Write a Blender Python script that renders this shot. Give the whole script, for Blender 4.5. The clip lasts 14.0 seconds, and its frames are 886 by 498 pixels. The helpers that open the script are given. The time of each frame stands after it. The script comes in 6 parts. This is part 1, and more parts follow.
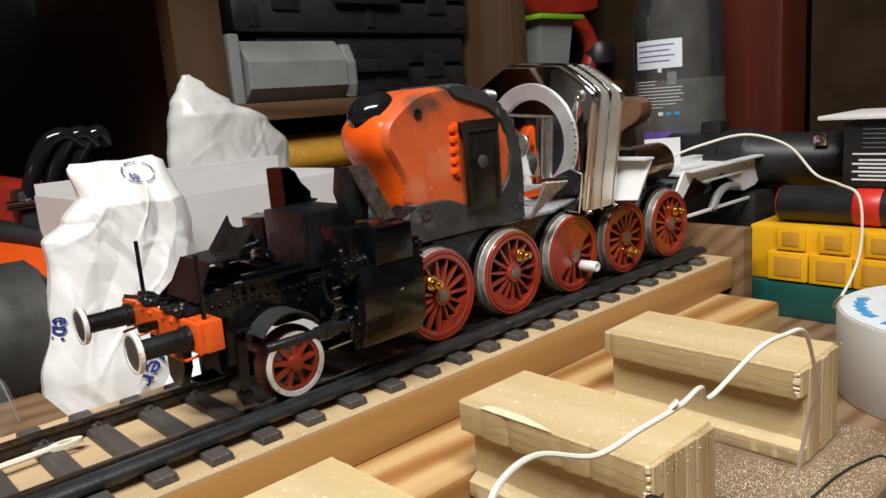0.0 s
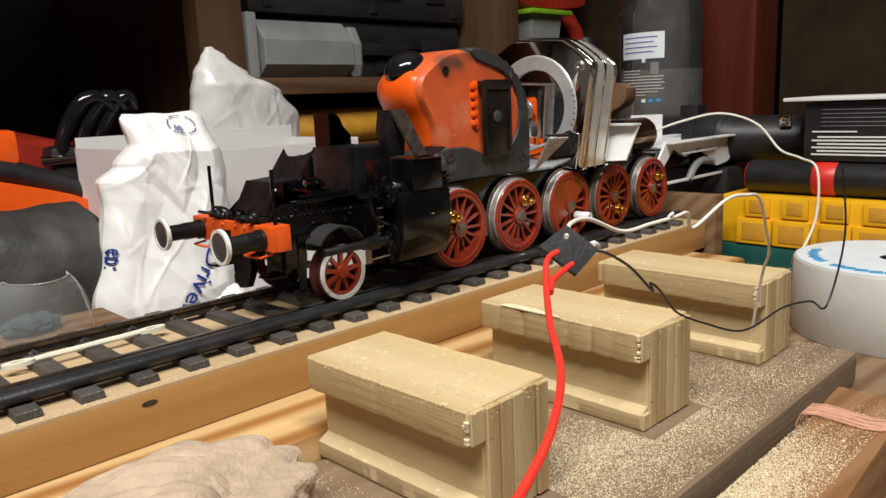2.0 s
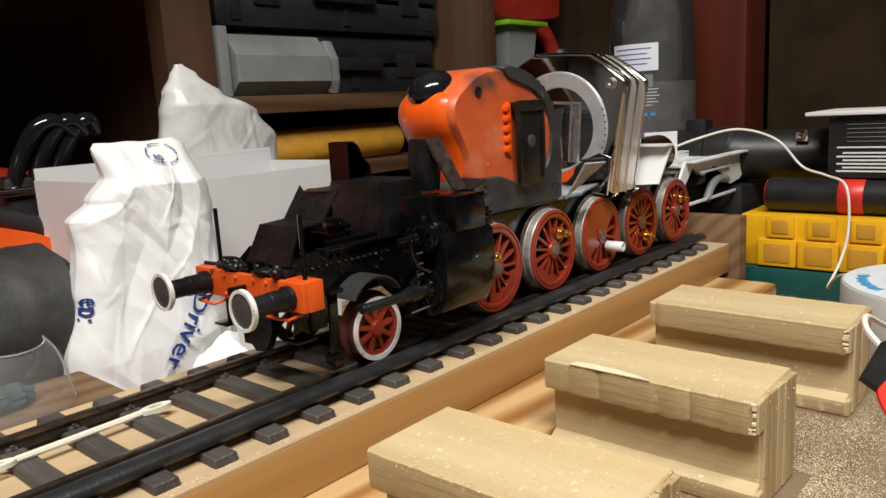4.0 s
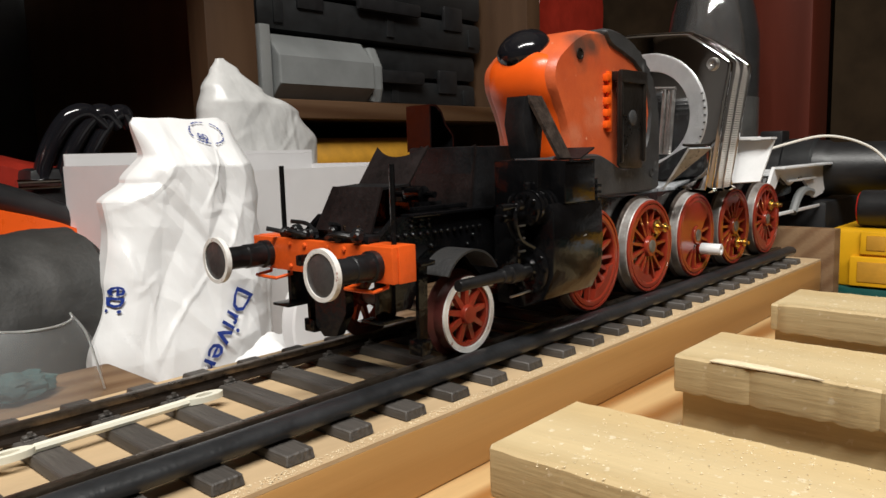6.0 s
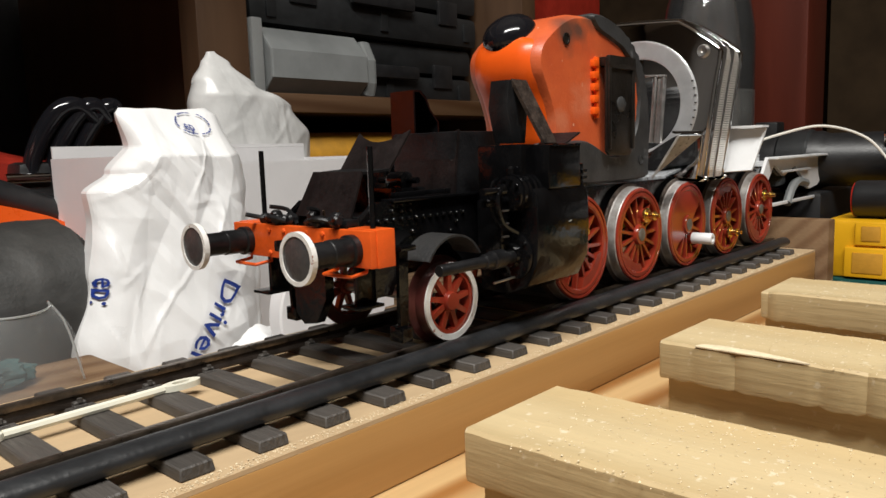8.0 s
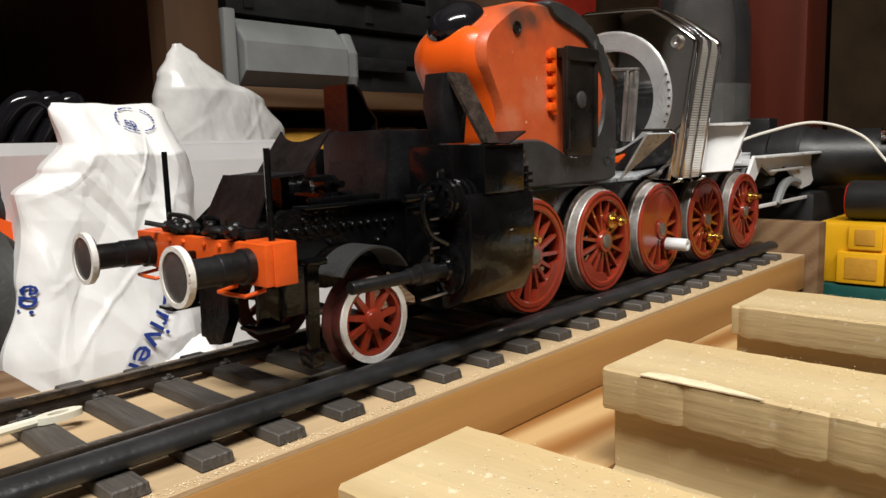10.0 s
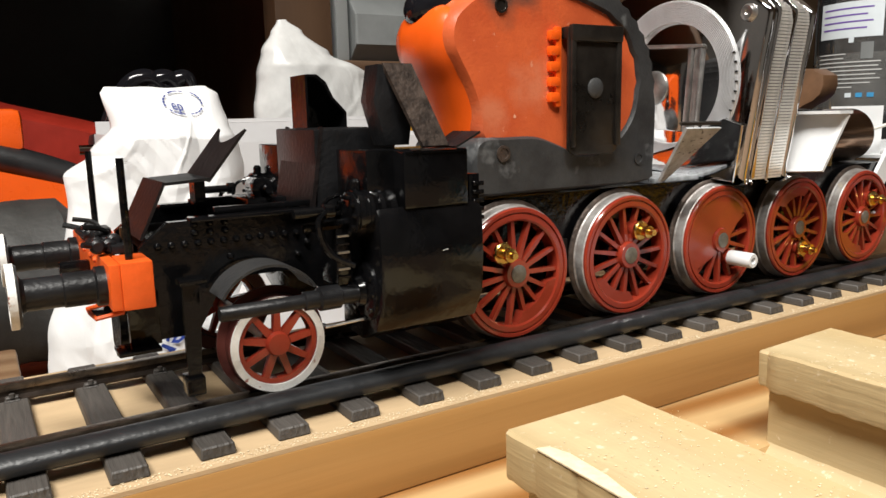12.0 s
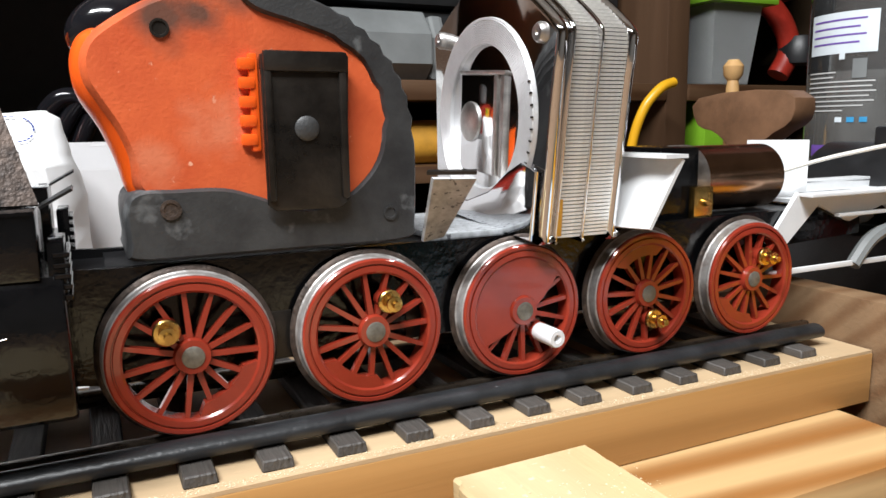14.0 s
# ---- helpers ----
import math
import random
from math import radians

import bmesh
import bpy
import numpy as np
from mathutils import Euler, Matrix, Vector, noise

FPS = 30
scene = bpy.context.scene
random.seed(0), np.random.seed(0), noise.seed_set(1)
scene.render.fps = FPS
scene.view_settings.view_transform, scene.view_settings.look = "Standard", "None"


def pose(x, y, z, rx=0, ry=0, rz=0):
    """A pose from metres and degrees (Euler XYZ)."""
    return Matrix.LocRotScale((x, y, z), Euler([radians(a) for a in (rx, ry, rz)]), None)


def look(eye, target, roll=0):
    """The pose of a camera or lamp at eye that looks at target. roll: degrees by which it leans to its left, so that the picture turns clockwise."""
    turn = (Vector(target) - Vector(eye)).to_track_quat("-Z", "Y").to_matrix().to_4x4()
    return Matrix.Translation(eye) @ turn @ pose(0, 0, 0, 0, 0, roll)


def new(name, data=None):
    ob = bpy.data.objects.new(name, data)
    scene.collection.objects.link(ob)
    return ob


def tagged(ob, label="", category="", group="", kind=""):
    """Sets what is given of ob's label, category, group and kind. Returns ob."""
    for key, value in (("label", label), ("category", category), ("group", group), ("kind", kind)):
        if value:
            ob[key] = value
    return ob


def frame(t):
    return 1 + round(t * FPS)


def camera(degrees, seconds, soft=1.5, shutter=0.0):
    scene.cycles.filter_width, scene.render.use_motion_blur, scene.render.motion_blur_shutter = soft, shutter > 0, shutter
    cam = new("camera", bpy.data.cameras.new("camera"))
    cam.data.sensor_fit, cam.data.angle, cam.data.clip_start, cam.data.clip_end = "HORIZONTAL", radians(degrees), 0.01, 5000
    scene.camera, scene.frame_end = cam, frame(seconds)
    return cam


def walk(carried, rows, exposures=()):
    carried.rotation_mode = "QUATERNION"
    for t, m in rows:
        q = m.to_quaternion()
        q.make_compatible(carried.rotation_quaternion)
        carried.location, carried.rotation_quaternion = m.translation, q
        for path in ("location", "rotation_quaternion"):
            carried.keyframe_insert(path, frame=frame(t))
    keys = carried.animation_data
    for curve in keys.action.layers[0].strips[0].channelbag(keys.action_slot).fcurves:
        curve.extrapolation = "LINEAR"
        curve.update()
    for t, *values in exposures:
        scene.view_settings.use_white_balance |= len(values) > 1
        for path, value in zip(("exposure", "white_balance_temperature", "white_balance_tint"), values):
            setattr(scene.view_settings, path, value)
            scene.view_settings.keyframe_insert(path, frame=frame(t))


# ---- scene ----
cam = camera(61.74, 14.0)
ROWS = [
    (0, -0.1467, -0.2804, 0.1245, 78.69, 4.29, -43.31),
    (0.5, -0.1750, -0.2813, 0.1271, 78.45, 4.96, -44.62),
    (1, -0.1947, -0.2818, 0.1272, 78.45, 5.09, -45.78),
    (1.5, -0.1963, -0.2845, 0.1282, 78.52, 5.55, -46.87),
    (2, -0.2089, -0.3094, 0.1039, 78.70, 2.37, -44.93),
    (2.5, -0.2063, -0.3120, 0.0970, 78.10, 1.87, -45.36),
    (3, -0.1967, -0.3084, 0.0960, 77.61, 2.53, -45.78),
    (3.5, -0.1995, -0.2927, 0.1103, 77.83, 2.50, -47.71),
    (4, -0.2010, -0.2452, 0.1125, 79.30, 3.20, -48.91),
    (6.5, -0.1873, -0.1907, 0.0772, 82.74, 1.37, -47.53),
    (7, -0.1855, -0.1914, 0.0776, 82.56, 1.54, -47.53),
    (7.5, -0.1840, -0.1910, 0.0768, 82.50, 1.63, -47.68),
    (8, -0.1837, -0.1934, 0.0758, 82.52, 1.83, -47.67),
    (10.5, -0.1302, -0.1957, 0.0784, 81.80, 1.63, -46.32),
    (11, -0.1126, -0.2042, 0.0824, 80.63, 1.37, -42.61),
    (11.5, -0.0914, -0.2169, 0.0867, 80.26, 1.84, -36.67),
    (12, -0.0656, -0.2178, 0.0861, 79.77, 1.28, -32.19),
    (12.5, -0.0355, -0.2193, 0.0870, 80.01, 0.95, -30.64),
    (13, 0.0053, -0.2170, 0.0847, 80.07, 0.29, -30.65),
    (13.5, 0.0485, -0.2095, 0.0841, 80.44, 0.35, -30.90),
    (14, 0.0591, -0.2293, 0.0940, 80.61, 0.81, -25.75),
]
walk(cam, [(t, pose(*row)) for t, *row in ROWS], [(0, 0.05, 6400, 10), (2.0, 0.0, 6500, 10), (8.0, -0.03, 6400, 10), (10.5, 0.08, 6500, 10), (11.5, 0.25, 6500, 10), (12.5, 0.44, 6350, 10), (14, 0.68, 5950, 10)])

# ---- light: one ceiling tube over the bench, dim closed room ----
world = bpy.data.worlds.new("room_air")
world.use_nodes = True
world.node_tree.nodes["Background"].inputs[0].default_value = (1.0, 0.9, 0.78, 1)
world.node_tree.nodes["Background"].inputs[1].default_value = 0.03
scene.world = world
scene.view_settings.exposure = 0.0


def area_lamp(name, eye, target, power, sx, sy, colour):
    data = bpy.data.lights.new(name, "AREA")
    data.shape, data.size, data.size_y, data.energy, data.color = "RECTANGLE", sx, sy, power, colour
    ob = new(name, data)
    ob.matrix_world = look(eye, target)
    return ob


area_lamp("ceiling_tube_light", (-0.45, -0.48, 1.15), (0.05, 0.0, 0.0), 31.5, 1.1, 0.12, (1.0, 0.97, 0.905))


# ---- materials ----
def mat(name, colour, rough=0.5, metal=0.0, var=0.12, scale=60.0, bump=0.15, bscale=400.0, stretch=(1, 1, 1), second=None, rvar=0.1,
        coat=0.0, speck=None, island=0.0, spec=0.5):
    m = bpy.data.materials.new(name)
    m.use_nodes = True
    nt = m.node_tree
    N, L = nt.nodes, nt.links
    b = N["Principled BSDF"]
    tc, mp = N.new("ShaderNodeTexCoord"), N.new("ShaderNodeMapping")
    mp.inputs["Scale"].default_value = stretch
    L.new(tc.outputs["Object"], mp.inputs[0])
    n1, n2 = N.new("ShaderNodeTexNoise"), N.new("ShaderNodeTexNoise")
    n1.inputs["Scale"].default_value, n2.inputs["Scale"].default_value = scale, bscale
    n1.inputs["Detail"].default_value, n2.inputs["Detail"].default_value = 6, 4
    n1.inputs["Roughness"].default_value = 0.65
    L.new(mp.outputs[0], n1.inputs["Vector"])
    L.new(mp.outputs[0], n2.inputs["Vector"])
    ramp = N.new("ShaderNodeValToRGB")
    c = Vector(colour)
    d = Vector(second) if second else c * (1 - 2 * var)
    e = c * (1 + var)
    ramp.color_ramp.elements[0].position, ramp.color_ramp.elements[1].position = 0.3, 0.68
    ramp.color_ramp.elements[0].color, ramp.color_ramp.elements[1].color = (*d, 1), (*e, 1)
    L.new(n1.outputs["Fac"], ramp.inputs[0])
    out = ramp.outputs[0]
    if speck:
        n3, r3, mix = N.new("ShaderNodeTexNoise"), N.new("ShaderNodeValToRGB"), N.new("ShaderNodeMixRGB")
        n3.inputs["Scale"].default_value, n3.inputs["Detail"].default_value = speck[1], 8
        L.new(tc.outputs["Object"], n3.inputs["Vector"])
        r3.color_ramp.elements[0].position, r3.color_ramp.elements[1].position = speck[2], speck[2] + 0.06
        L.new(n3.outputs["Fac"], r3.inputs[0])
        L.new(r3.outputs[0], mix.inputs[0])
        L.new(out, mix.inputs[1])
        mix.inputs[2].default_value = (*speck[0], 1)
        out = mix.outputs[0]
    if island:
        oi, mul = N.new("ShaderNodeObjectInfo"), N.new("ShaderNodeHueSaturation")
        mr = N.new("ShaderNodeMapRange")
        mr.inputs[3].default_value, mr.inputs[4].default_value = 1 - island, 1 + island
        L.new(oi.outputs["Random"], mr.inputs[0])
        L.new(mr.outputs[0], mul.inputs["Value"])
        L.new(out, mul.inputs["Color"])
        out = mul.outputs[0]
    L.new(out, b.inputs["Base Color"])
    mr = N.new("ShaderNodeMapRange")
    mr.inputs[3].default_value, mr.inputs[4].default_value = max(0.02, rough - rvar), min(1, rough + rvar)
    L.new(n1.outputs["Fac"], mr.inputs[0])
    L.new(mr.outputs[0], b.inputs["Roughness"])
    b.inputs["Metallic"].default_value = metal
    b.inputs["Coat Weight"].default_value = coat
    b.inputs["Specular IOR Level"].default_value = spec
    if bump:
        bp = N.new("ShaderNodeBump")
        bp.inputs["Strength"].default_value, bp.inputs["Distance"].default_value = bump, 0.0006
        L.new(n2.outputs["Fac"], bp.inputs["Height"])
        L.new(bp.outputs[0], b.inputs["Normal"])
    return m


def wood(name, light, dark, rough=0.55, rings=70.0, stretch=(0.12, 1, 1), distort=3.0, bump=0.2, speck=None):
    m = mat(name, light, rough, 0, 0.1, 40, bump, 500, (stretch[0] * 0.6, stretch[1], stretch[2]), speck=speck)
    nt = m.node_tree
    N, L = nt.nodes, nt.links
    b = N["Principled BSDF"]
    src = b.inputs["Base Color"].links[0].from_socket
    tc, mp, wv, ramp, mix = (N.new("ShaderNode" + k) for k in ("TexCoord", "Mapping", "TexWave", "ValToRGB", "MixRGB"))
    mp.inputs["Scale"].default_value = stretch
    wv.wave_type, wv.bands_direction = "BANDS", "DIAGONAL"
    wv.inputs["Scale"].default_value, wv.inputs["Distortion"].default_value = rings, distort
    wv.inputs["Detail"].default_value, wv.inputs["Detail Scale"].default_value = 3, 0.6
    L.new(tc.outputs["Object"], mp.inputs[0])
    L.new(mp.outputs[0], wv.inputs["Vector"])
    ramp.color_ramp.elements[0].color, ramp.color_ramp.elements[1].color = (*dark, 1), (1, 1, 1, 1)
    ramp.color_ramp.elements[1].position = 0.75
    L.new(wv.outputs["Fac"], ramp.inputs[0])
    mix.blend_type = "MULTIPLY"
    mix.inputs[0].default_value = 1
    L.new(src, mix.inputs[1])
    L.new(ramp.outputs[0], mix.inputs[2])
    L.new(mix.outputs[0], b.inputs["Base Color"])
    return m


def clear(name, colour=(1, 1, 1), rough=0.03, weight=0.9, ior=1.25, alpha=1.0):
    m = mat(name, colour, rough, 0, 0.02, 30, 0.1, 60)
    b = m.node_tree.nodes["Principled BSDF"]
    b.inputs["Transmission Weight"].default_value = weight
    b.inputs["IOR"].default_value = ior
    b.inputs["Alpha"].default_value = alpha
    return m


def thin_film(name, colour, haze, rough):
    """Thin clear plastic: mostly see-through, a little milky, glossy at grazing angles."""
    m = bpy.data.materials.new(name)
    m.use_nodes = True
    nt = m.node_tree
    N, L = nt.nodes, nt.links
    N.remove(N["Principled BSDF"])
    clear_, milk, gloss, mix1, mix2 = (N.new("ShaderNode" + k) for k in ("BsdfTransparent", "BsdfDiffuse", "BsdfGlossy", "MixShader", "MixShader"))
    clear_.inputs["Color"].default_value = (0.93, 0.93, 0.93, 1)
    milk.inputs["Color"].default_value = (*colour, 1)
    gloss.inputs["Roughness"].default_value = rough
    tc, no, mr, fr = (N.new("ShaderNode" + k) for k in ("TexCoord", "TexNoise", "MapRange", "Fresnel"))
    no.inputs["Scale"].default_value = 35
    mr.inputs[3].default_value, mr.inputs[4].default_value = haze * 0.4, haze * 1.6
    fr.inputs["IOR"].default_value = 1.45
    L.new(tc.outputs["Object"], no.inputs["Vector"])
    L.new(no.outputs["Fac"], mr.inputs[0])
    L.new(mr.outputs[0], mix1.inputs[0])
    L.new(clear_.outputs[0], mix1.inputs[1])
    L.new(milk.outputs[0], mix1.inputs[2])
    L.new(fr.outputs[0], mix2.inputs[0])
    L.new(mix1.outputs[0], mix2.inputs[1])
    L.new(gloss.outputs[0], mix2.inputs[2])
    L.new(mix2.outputs[0], N["Material Output"].inputs["Surface"])
    return m


M = dict(
    black=mat("gloss_black_paint", (0.004, 0.004, 0.0045), 0.13, 0, 0.3, 90, 0.22, 420, rvar=0.05, spec=0.36),
    satin=mat("satin_black_paint", (0.010, 0.010, 0.011), 0.36, 0, 0.3, 90, 0.3, 700, spec=0.35),
    dusty=mat("dusty_black_paint", (0.016, 0.016, 0.017), 0.5, 0, 0.3, 120, 0.5, 900, second=(0.032, 0.031, 0.030)),
    maroon=mat("dark_primer_steel", (0.010, 0.0068, 0.0066), 0.46, 0.0, 0.3, 120, 0.4, 700, spec=0.3),
    rusty=mat("rusty_bare_steel", (0.085, 0.062, 0.050), 0.5, 0.5, 0.3, 260, 0.5, 900, second=(0.022, 0.017, 0.015)),
    red=mat("red_oxide_paint", (0.27, 0.031, 0.015), 0.2, 0, 0.08, 60, 0.1, 300, coat=0.3),
    steel=mat("turned_steel", (0.56, 0.54, 0.52), 0.4, 1, 0.15, 200, 0.2, 900),
    whitepaint=mat("worn_white_paint", (0.75, 0.74, 0.71), 0.5, 0, 0.08, 300, 0.4, 900, speck=((0.3, 0.1, 0.07), 500, 0.64)),
    brass=mat("brass", (0.72, 0.48, 0.15), 0.25, 1, 0.1, 150, 0.1, 500),
    orangebeam=mat("orange_red_paint", (0.72, 0.10, 0.012), 0.38, 0, 0.08, 150, 0.25, 600),
    rubber=mat("worn_black_rubber", (0.012, 0.012, 0.013), 0.5, 0, 0.25, 60, 0.22, 1100, second=(0.048, 0.049, 0.050), speck=((0.095, 0.098, 0.100), 90, 0.60)),
    nub=mat("gloss_black_plastic", (0.008, 0.008, 0.01), 0.12, 0, 0.1, 30, 0.02),
    orange=mat("scuffed_orange_plastic", (0.58, 0.112, 0.031), 0.42, 0, 0.1, 55, 0.2, 900, second=(0.50, 0.080, 0.025), speck=((0.70, 0.34, 0.22), 420, 0.68)),
    orangeclean=mat("orange_gloss_plastic", (0.82, 0.105, 0.008), 0.3, 0, 0.05, 40, 0.05, 900),
    clip=mat("worn_black_steel_and_core_shade", (0.035, 0.03, 0.026), 0.3, 0.6, 0.35, 60, 0.2, 500),
    chrome=mat("chromed_steel", (0.82, 0.82, 0.83), 0.06, 1, 0.03, 40, 0.04, 90, rvar=0.03),
    ring=mat("brushed_aluminium", (0.76, 0.76, 0.77), 0.42, 0.75, 0.06, 90, 0.2, 1500),
    galv=mat("speckled_galvanised_sheet", (0.46, 0.48, 0.50), 0.45, 0.25, 0.2, 240, 0.12, 900, speck=((0.10, 0.10, 0.11), 500, 0.60)),
    lam=mat("steel_laminations", (0.80, 0.78, 0.74), 0.34, 0.6, 0.15, 200, 0.2, 900),
    tread=mat("rubbed_wheel_tread", (0.42, 0.41, 0.40), 0.45, 0.55, 0.2, 160, 0.3, 900, second=(0.24, 0.20, 0.18)),
    axlegrey=mat("dull_grey_steel", (0.22, 0.21, 0.18), 0.45, 0.5, 0.2, 300, 0.3, 900),
    copper=mat("bright_copper", (0.90, 0.52, 0.36), 0.35, 0.3, 0.1, 200, 0.1, 600),
    bronze=mat("copper_brown_motor_can", (0.42, 0.27, 0.18), 0.24, 1, 0.08, 60, 0.1, 400),
    styrene=mat("white_styrene_sheet", (0.72, 0.73, 0.74), 0.45, 0, 0.04, 60, 0.1, 500),
    tyrebrown=mat("brown_red_tyre", (0.10, 0.026, 0.022), 0.35, 0.2, 0.2, 120, 0.2, 500),
    oldwood=wood("dull_brown_offcut", (0.20, 0.12, 0.06), (0.7, 0.6, 0.5), 0.7, 40, (0.1, 1, 1), 2.0, 0.4),
    strip=mat("black_rubber_strip", (0.020, 0.021, 0.023), 0.38, 0, 0.3, 60, 0.3, 500),
    rail=mat("dark_bronzed_rail", (0.055, 0.042, 0.034), 0.34, 0.7, 0.25, 150, 0.3, 800),
    railtop=mat("worn_rail_head", (0.16, 0.125, 0.095), 0.3, 0.85, 0.25, 200, 0.3, 800),
    sleeper=mat("dark_brown_sleeper_plastic", (0.034, 0.030, 0.027), 0.55, 0, 0.45, 520, 1.0, 900, (1, 0.07, 0.6), second=(0.082, 0.073, 0.065), island=0.25),
    plank=wood("beech_plank_face", (0.475, 0.262, 0.090), (0.93, 0.91, 0.87), 0.45, 40, (0.05, 1, 1), 3.5, 0.15),
    ply=mat("pale_board_top", (0.50, 0.36, 0.21), 0.7, 0, 0.08, 60, 0.3, 700, (0.2, 1, 1)),
    pine=wood("pale_sawn_pine", (0.60, 0.47, 0.265), (0.90, 0.86, 0.79), 0.62, 16, (1, 0.07, 1), 6.0, 0.45, speck=((0.70, 0.60, 0.42), 300, 0.64)),
    endgrain=wood("pine_end_grain", (0.53, 0.405, 0.225), (0.80, 0.73, 0.62), 0.75, 34, (1, 0.3, 0.07), 3.5, 0.9, speck=((0.30, 0.20, 0.10), 420, 0.66)),
    beam=wood("bold_grain_pine", (0.62, 0.41, 0.19), (0.52, 0.34, 0.19), 0.5, 22, (0.07, 1, 1), 7.0, 0.2),
    board=wood("weathered_board", (0.225, 0.155, 0.097), (0.84, 0.80, 0.76), 0.75, 34, (0.08, 1, 1), 3.5, 0.5, speck=((0.55, 0.45, 0.3), 900, 0.66)),
    bench=wood("workbench_wood", (0.24, 0.155, 0.09), (0.6, 0.5, 0.4), 0.65, 40, (0.08, 1, 1), 3.0, 0.4),
    redwood=wood("reddish_rough_block", (0.30, 0.155, 0.070), (0.72, 0.64, 0.56), 0.5, 60, (0.1, 1, 1), 2.0, 0.6, speck=((0.55, 0.38, 0.22), 260, 0.68)),
    chip=mat("wood_chips", (0.78, 0.66, 0.45), 0.8, 0, 0.1, 300, 0.3, 900),
    cabinet=wood("dark_cabinet_wood", (0.080, 0.042, 0.021), (0.86, 0.83, 0.80), 0.5, 12, (1, 1, 0.06), 7.0, 0.2),
    shelfwood=wood("brown_shelf_wood", (0.095, 0.050, 0.024), (0.65, 0.55, 0.45), 0.5, 30, (0.08, 1, 1), 3.0, 0.2),
    redpost=wood("red_brown_varnish", (0.090, 0.016, 0.008), (0.86, 0.82, 0.78), 0.4, 10, (1, 1, 0.06), 7.0, 0.1),
    bufferface=mat("dull_dark_buffer_steel", (0.035, 0.035, 0.037), 0.4, 0.3, 0.4, 180, 0.3, 500, second=(0.09, 0.09, 0.09)),
    wall=mat("brown_painted_wall", (0.028, 0.018, 0.010), 0.8, 0, 0.25, 9, 0.2, 80, spec=0.05),
    dimwall=mat("grey_plaster_wall", (0.16, 0.15, 0.14), 0.8, 0, 0.06, 4, 0.2, 80),
    plaster=mat("pale_plaster_wall", (0.36, 0.34, 0.31), 0.8, 0, 0.06, 4, 0.2, 80),
    ceiling=mat("off_white_ceiling", (0.6, 0.57, 0.52), 0.85, 0, 0.05, 3, 0.2, 60),
    paper=mat("white_card", (0.66, 0.65, 0.655), 0.6, 0, 0.03, 20, 0.1, 300),
    bag=mat("white_poly_bag", (0.76, 0.76, 0.76), 0.30, 0, 0.03, 20, 0.3, 160),
    ink=mat("blue_print", (0.012, 0.035, 0.22), 0.4, 0, 0.1, 100, 0.05),
    greybag=mat("grey_white_poly_bag", (0.58, 0.58, 0.57), 0.3, 0, 0.1, 25, 0.3, 120),
    greyplastic=mat("grey_plastic", (0.20, 0.21, 0.21), 0.42, 0, 0.08, 30, 0.1, 500),
    darkcase=mat("charcoal_plastic_and_recess_shade", (0.014, 0.015, 0.016), 0.42, 0, 0.2, 50, 0.3, 700),
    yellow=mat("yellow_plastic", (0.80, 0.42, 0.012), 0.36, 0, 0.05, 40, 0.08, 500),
    mustard=mat("mustard_foam_and_pocket_shade", (0.55, 0.27, 0.02), 0.7, 0, 0.1, 60, 0.3, 400),
    teal=mat("teal_green_plastic", (0.012, 0.085, 0.075), 0.4, 0, 0.1, 40, 0.1, 500),
    tape_white=mat("white_tape_roll", (0.52, 0.51, 0.48), 0.5, 0, 0.04, 60, 0.15, 700),
    label=mat("pale_label", (0.68, 0.74, 0.78), 0.45, 0, 0.04, 60, 0.05),
    sky_ink=mat("light_blue_print", (0.05, 0.30, 0.58), 0.45, 0, 0.1, 100, 0.05),
    purple=mat("purple_print", (0.16, 0.08, 0.38), 0.45, 0, 0.1, 100, 0.05),
    blackplastic=mat("matt_black_plastic", (0.014, 0.014, 0.015), 0.4, 0, 0.2, 60, 0.2, 600),
    redplastic=mat("red_plastic", (0.55, 0.025, 0.015), 0.4, 0, 0.1, 60, 0.1, 500),
    darkred=mat("dark_red_enamel", (0.30, 0.022, 0.012), 0.38, 0, 0.15, 30, 0.1, 300),
    wirered=mat("red_insulation", (0.72, 0.035, 0.022), 0.4, 0, 0.05, 60, 0.1, 500),
    wirewhite=mat("white_insulation", (0.72, 0.69, 0.62), 0.45, 0, 0.05, 60, 0.1, 500),
    green=mat("lime_green_lid", (0.20, 0.42, 0.02), 0.4, 0, 0.05, 60, 0.05),
    drum=mat("grey_rubberised_cloth", (0.030, 0.029, 0.027), 0.6, 0, 0.3, 30, 0.5, 300, second=(0.015, 0.015, 0.0145), speck=((0.06, 0.06, 0.058), 120, 0.70)),
    cable_white=mat("white_rod_plastic", (0.74, 0.72, 0.60), 0.45, 0, 0.05, 80, 0.1),
    cloth=mat("pale_glove_cloth", (0.47, 0.36, 0.26), 0.9, 0, 0.15, 60, 0.9, 700),
    teal_cloth=mat("teal_cloth", (0.02, 0.06, 0.06), 0.8, 0, 0.3, 60, 0.6, 400),
    cardboard=mat("brown_cardboard", (0.33, 0.19, 0.10), 0.8, 0, 0.1, 60, 0.3, 400),
    glass=clear("clear_plastic", (0.80, 0.83, 0.84), 0.05, 0.0, 1.45, 0.17),
    pet=thin_film("clear_bottle_plastic", (0.80, 0.81, 0.82), 0.035, 0.05),
    film=thin_film("hazy_printed_film", (0.60, 0.60, 0.58), 0.13, 0.3),
    frost=clear("frosted_container", (0.75, 0.77, 0.76), 0.35, 0.75),
